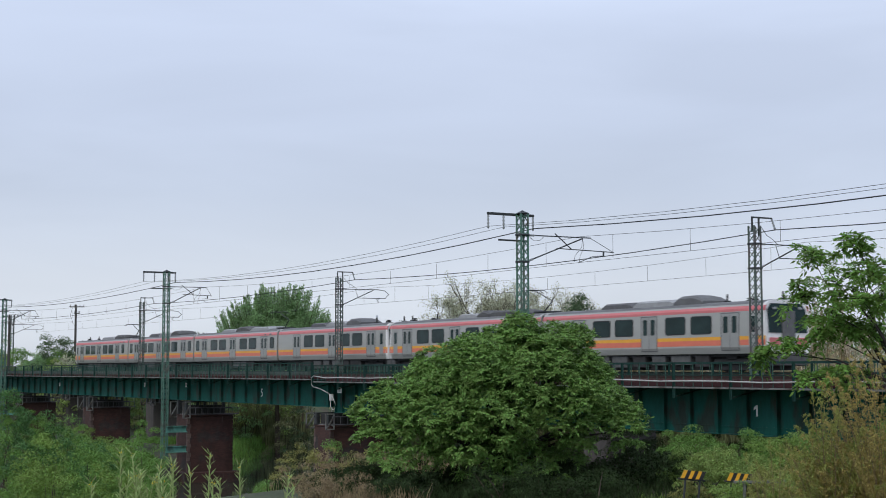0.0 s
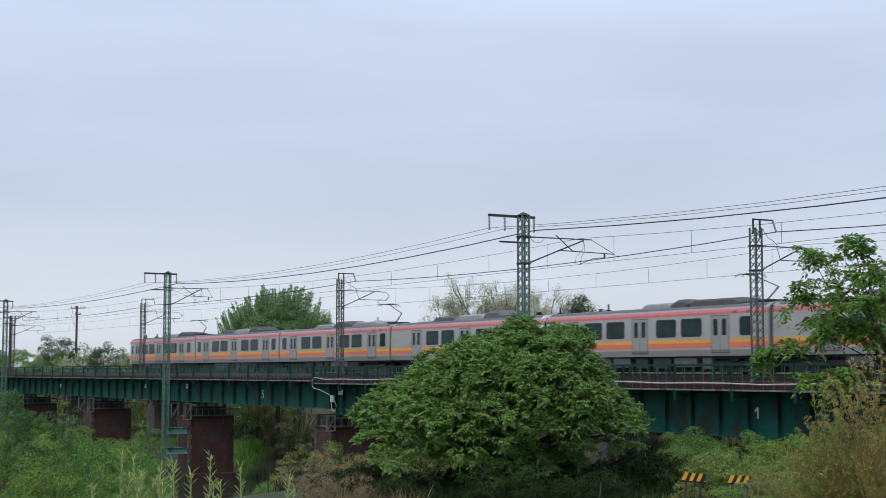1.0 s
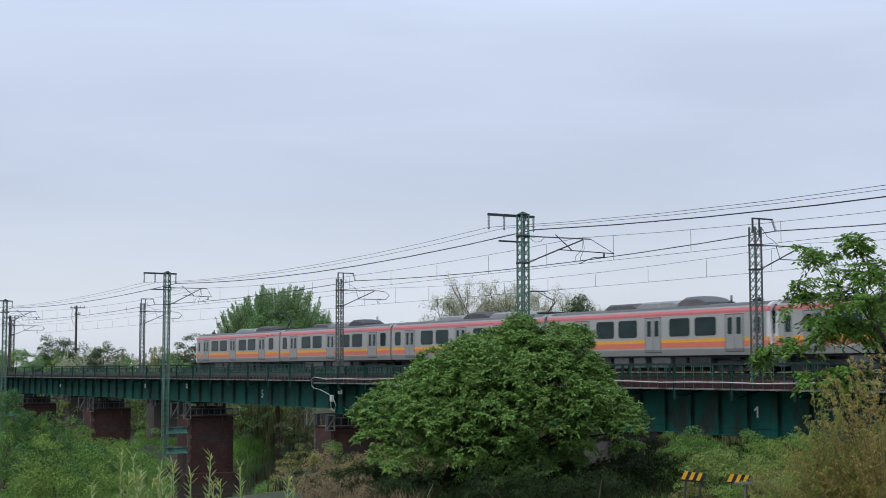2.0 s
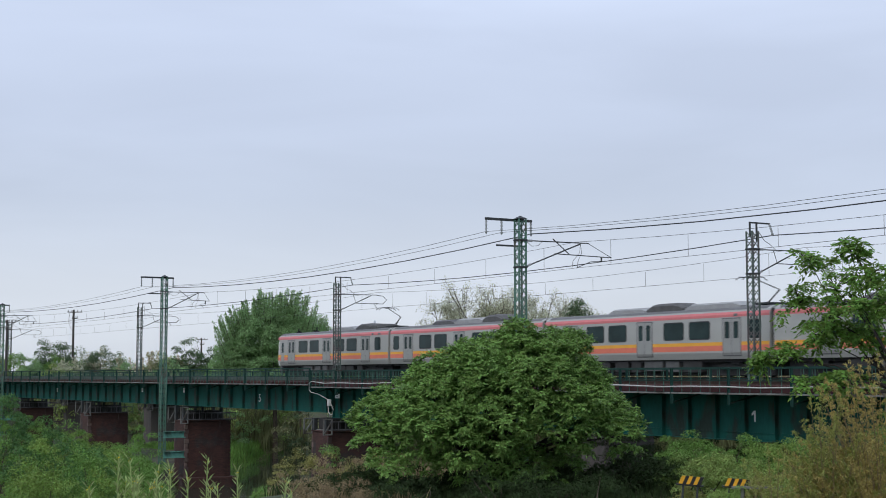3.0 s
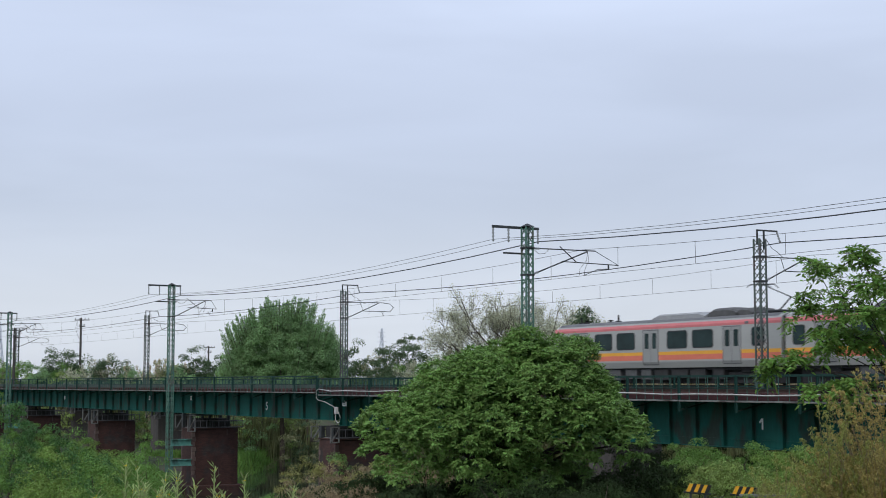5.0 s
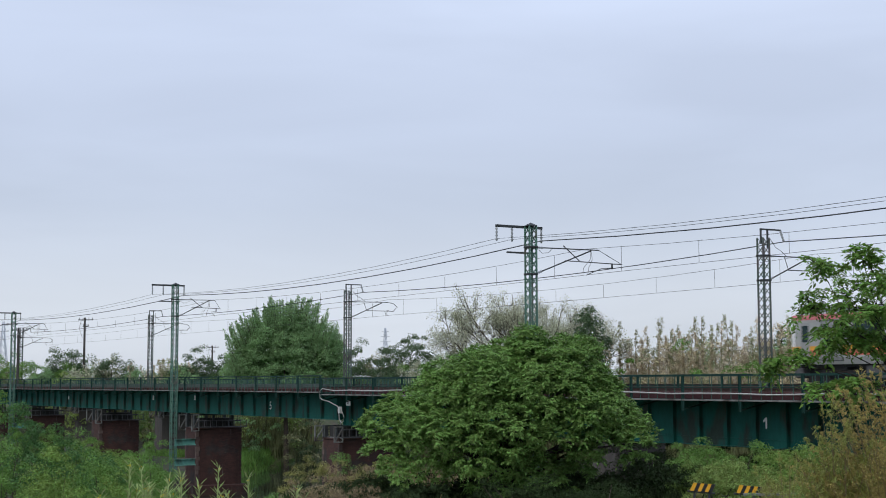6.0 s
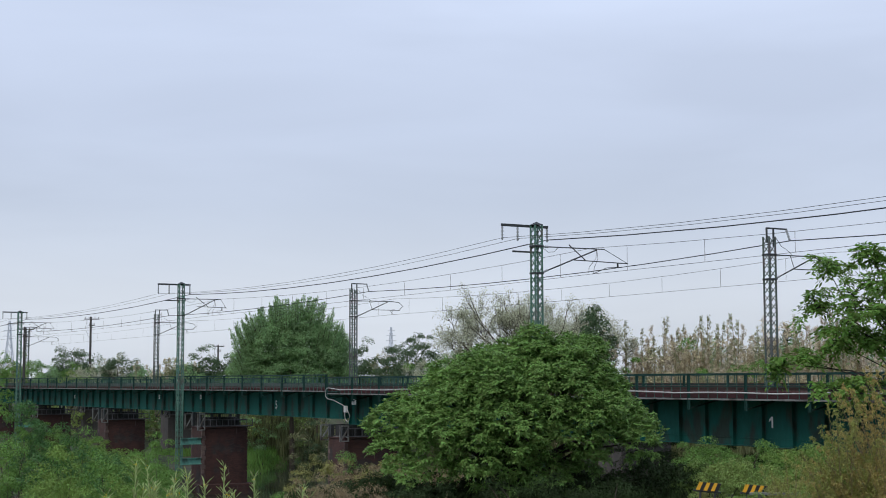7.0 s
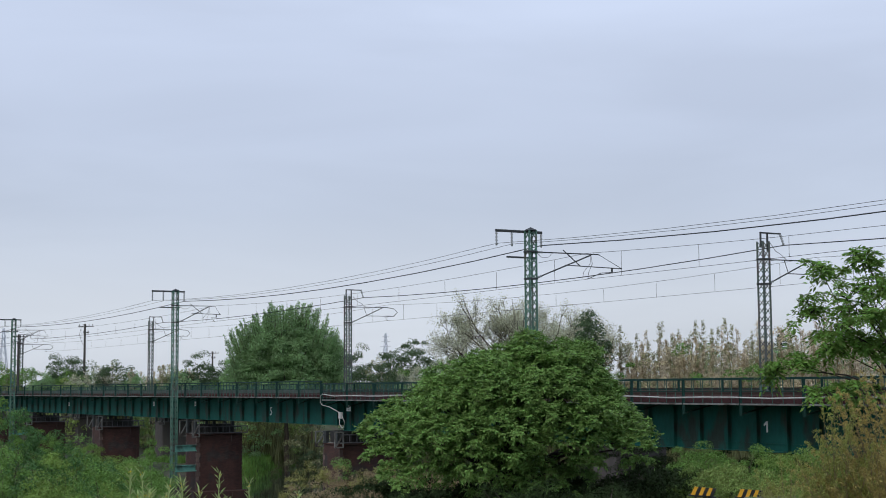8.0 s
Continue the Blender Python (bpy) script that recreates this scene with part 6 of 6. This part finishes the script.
# ---------------------------------------------------------------- small things
def barrier(at, deg, label):
    """A striped warning board on two bent steel legs."""
    b = thing("warning_barrier", at, label, "barrier", "striped barriers", turn=deg)
    for k in range(6):
        bm = bmesh.new()
        x = -0.3 + 0.1 * k
        v = [bm.verts.new((x + dx, y, z)) for y in (-0.02, 0.02) for dx, z in ((-0.04, -0.11), (0.06, -0.11), (0.14, 0.11), (0.04, 0.11))]
        for q in ((0, 1, 2, 3), (7, 6, 5, 4), (0, 4, 5, 1), (1, 5, 6, 2), (2, 6, 7, 3), (3, 7, 4, 0)):
            bm.faces.new([v[j] for j in q])
        part("stripe", bm, M_SIGNK if k % 2 else M_SIGNY, b)
    for x in (-0.2, 0.2):
        bm = bmesh.new()
        tube(bm, [(x, 0.06, 0.05), (x, 0.06, -0.8), (x, 0.06, -2.2)], [0.03] * 3, 8)
        part("leg", bm, M_STEEL, b)
    bm = bmesh.new()
    box(bm, (-0.4, 0.025, -0.16), (0.35, 0.085, -0.11), 0.008)
    part("cross_rail", bm, M_STEEL, b)
    b.matrix_basis = b.matrix_basis @ pose(0, 0, 0.08, 0, 5, 0)
    return b


barrier((-31.4, 26.3, 7.03), 60, "yellow and black striped warning barrier in the bank grass")
barrier((-30.77, 27.4, 6.96), 60, "half-hidden yellow and black striped barrier in the grass")
g = thing("guard_rail", (-30.0, 28.6, 6.88), "low pale guard rail half hidden by grass", "guard rail", turn=60)
for z in (0.0,):
    bm = bmesh.new()
    box(bm, (-1.6, -0.03, z), (1.6, 0.03, z + 0.08), 0.01)
    part("rail", bm, M_EDGE, g)
for x in (-1.3, 0, 1.3):
    bm = bmesh.new()
    box(bm, (x - 0.04, 0.03, -1.4), (x + 0.04, 0.09, 0.06), 0.008)
    part("post", bm, M_EDGE, g)


def utility_pole(at, base, top, label):
    p = thing("utility_pole", (*at, base), label, "utility pole", "utility poles")
    h = top - base
    bm = bmesh.new()
    tube(bm, [(0, 0, -1), (0, 0, h)], [0.19, 0.13], 10)
    part("shaft", bm, M_POLEW, p)
    for z, w in ((h - 0.35, 0.95), (h - 1.2, 0.35)):
        bm = bmesh.new()
        box(bm, (-0.06 - w * 0.5, 0.1 - w * 0.87, z), (0.06 - w * 0.5, 0.2 - w * 0.87, z + 0.1))
        beam(bm, (-w * 0.5, -w * 0.87 + 0.15, z + 0.05), (w * 0.5, w * 0.87 + 0.15, z + 0.05), 0.11)
        part("crossarm", bm, M_POLEW, p)
        for k in (-0.9, -0.4, 0.4, 0.9):
            insulator("insulator", p, (w * 0.5 * k, w * 0.87 * k + 0.15, z + 0.1), (w * 0.5 * k, w * 0.87 * k + 0.15, z + 0.34))
    bm = bmesh.new()
    tube(bm, [(-0.25, -0.4, h - 0.4), (-0.4, -0.6, h - 1.4), (-0.25, -0.3, h - 2.4), (0.1, 0, h - 3)], [0.02] * 4, 5)
    part("down_lead", bm, M_WIRE, p)


utility_pole((-188.0, 54.5), 5.0, 18.5, "dark weathered utility pole with crossarms beyond the bridge")
utility_pole((-246.3, 94.5), 8.0, 16.6, "distant dark utility pole above the trees")
utility_pole((-181.5, 44.4), 5.0, 16.8, "leaning dark utility pole beside the far mast")


def pylon(at, base, top, label):
    p = thing("power_pylon", (*at, base), label, "pylon", "power pylons")
    h = top - base
    bm = bmesh.new()
    for sx in (-1, 1):
        for sy in (-1, 1):
            beam(bm, (sx * 3.2, sy * 3.2, 0), (sx * 0.8, sy * 0.8, h * 0.75), 0.35)
            beam(bm, (sx * 0.8, sy * 0.8, h * 0.75), (sx * 0.3, sy * 0.3, h), 0.3)
    for k in range(9):
        z0, z1 = h * k / 10, h * (k + 1) / 10
        w0, w1 = 3.2 - 2.4 * min(1, z0 / (h * 0.75)), 3.2 - 2.4 * min(1, z1 / (h * 0.75))
        for s in (-1, 1):
            beam(bm, (-w0, s * w0, z0), (w1, s * w1, z1), 0.2)
            beam(bm, (s * w0, w0, z0), (s * w1, -w1, z1), 0.2)
    part("lattice", bm, M_PYLON, p)
    for z, w in ((0.78, 3.2), (0.86, 2.8), (0.94, 2.3)):
        bm = bmesh.new()
        beam(bm, (-w * 0.5, -w * 0.87, h * z), (w * 0.5, w * 0.87, h * z), 0.3)
        part("crossarm", bm, M_PYLON, p)


# pale blue-grey because the air's haze is put into the steel's colour
M_PYLON = material("haze_tinted_galvanised_steel", (0.55, 0.59, 0.66), 0.6, vary=0.1)
pylon((-798, 419), 6, 43.4, "distant grey lattice power pylon")
pylon((-712, 167), 6, 39.5, "distant grey lattice power pylon")


def house(at, base, label):
    h = thing("house", (*at, base), label, "house", "far houses", turn=20)
    bm = bmesh.new()
    box(bm, (-5, -4, -3), (5, 4, 3.2))
    part("wall", bm, M_PLASTER, h)
    bm = bmesh.new()
    v = [bm.verts.new(p) for p in ((-5.6, -4.6, 3.1), (5.6, -4.6, 3.1), (5.6, 4.6, 3.1), (-5.6, 4.6, 3.1), (-4, 0, 5.4), (4, 0, 5.4))]
    for q in ((0, 1, 5, 4), (2, 3, 4, 5), (1, 2, 5), (3, 0, 4), (3, 2, 1, 0)):
        bm.faces.new([v[j] for j in q])
    part("roof", bm, M_TILE, h, "grey tiled roof")
    for y in (-2, 1.5):
        bm = bmesh.new()
        box(bm, (5.0, y - 0.8, 0.8), (5.06, y + 0.8, 2.2), 0.02)
        w = part("window", bm, M_WHITE, h)
        bm = bmesh.new()
        box(bm, (5.061, y - 0.7, 0.9), (5.08, y + 0.7, 2.1))
        part("pane", bm, M_GLASS, w)


house((-230, 63), 6.6, "distant house with a grey tiled roof among trees")
house((-230.5, 83), 6.6, "distant house with a grey tiled roof among trees")


motions()
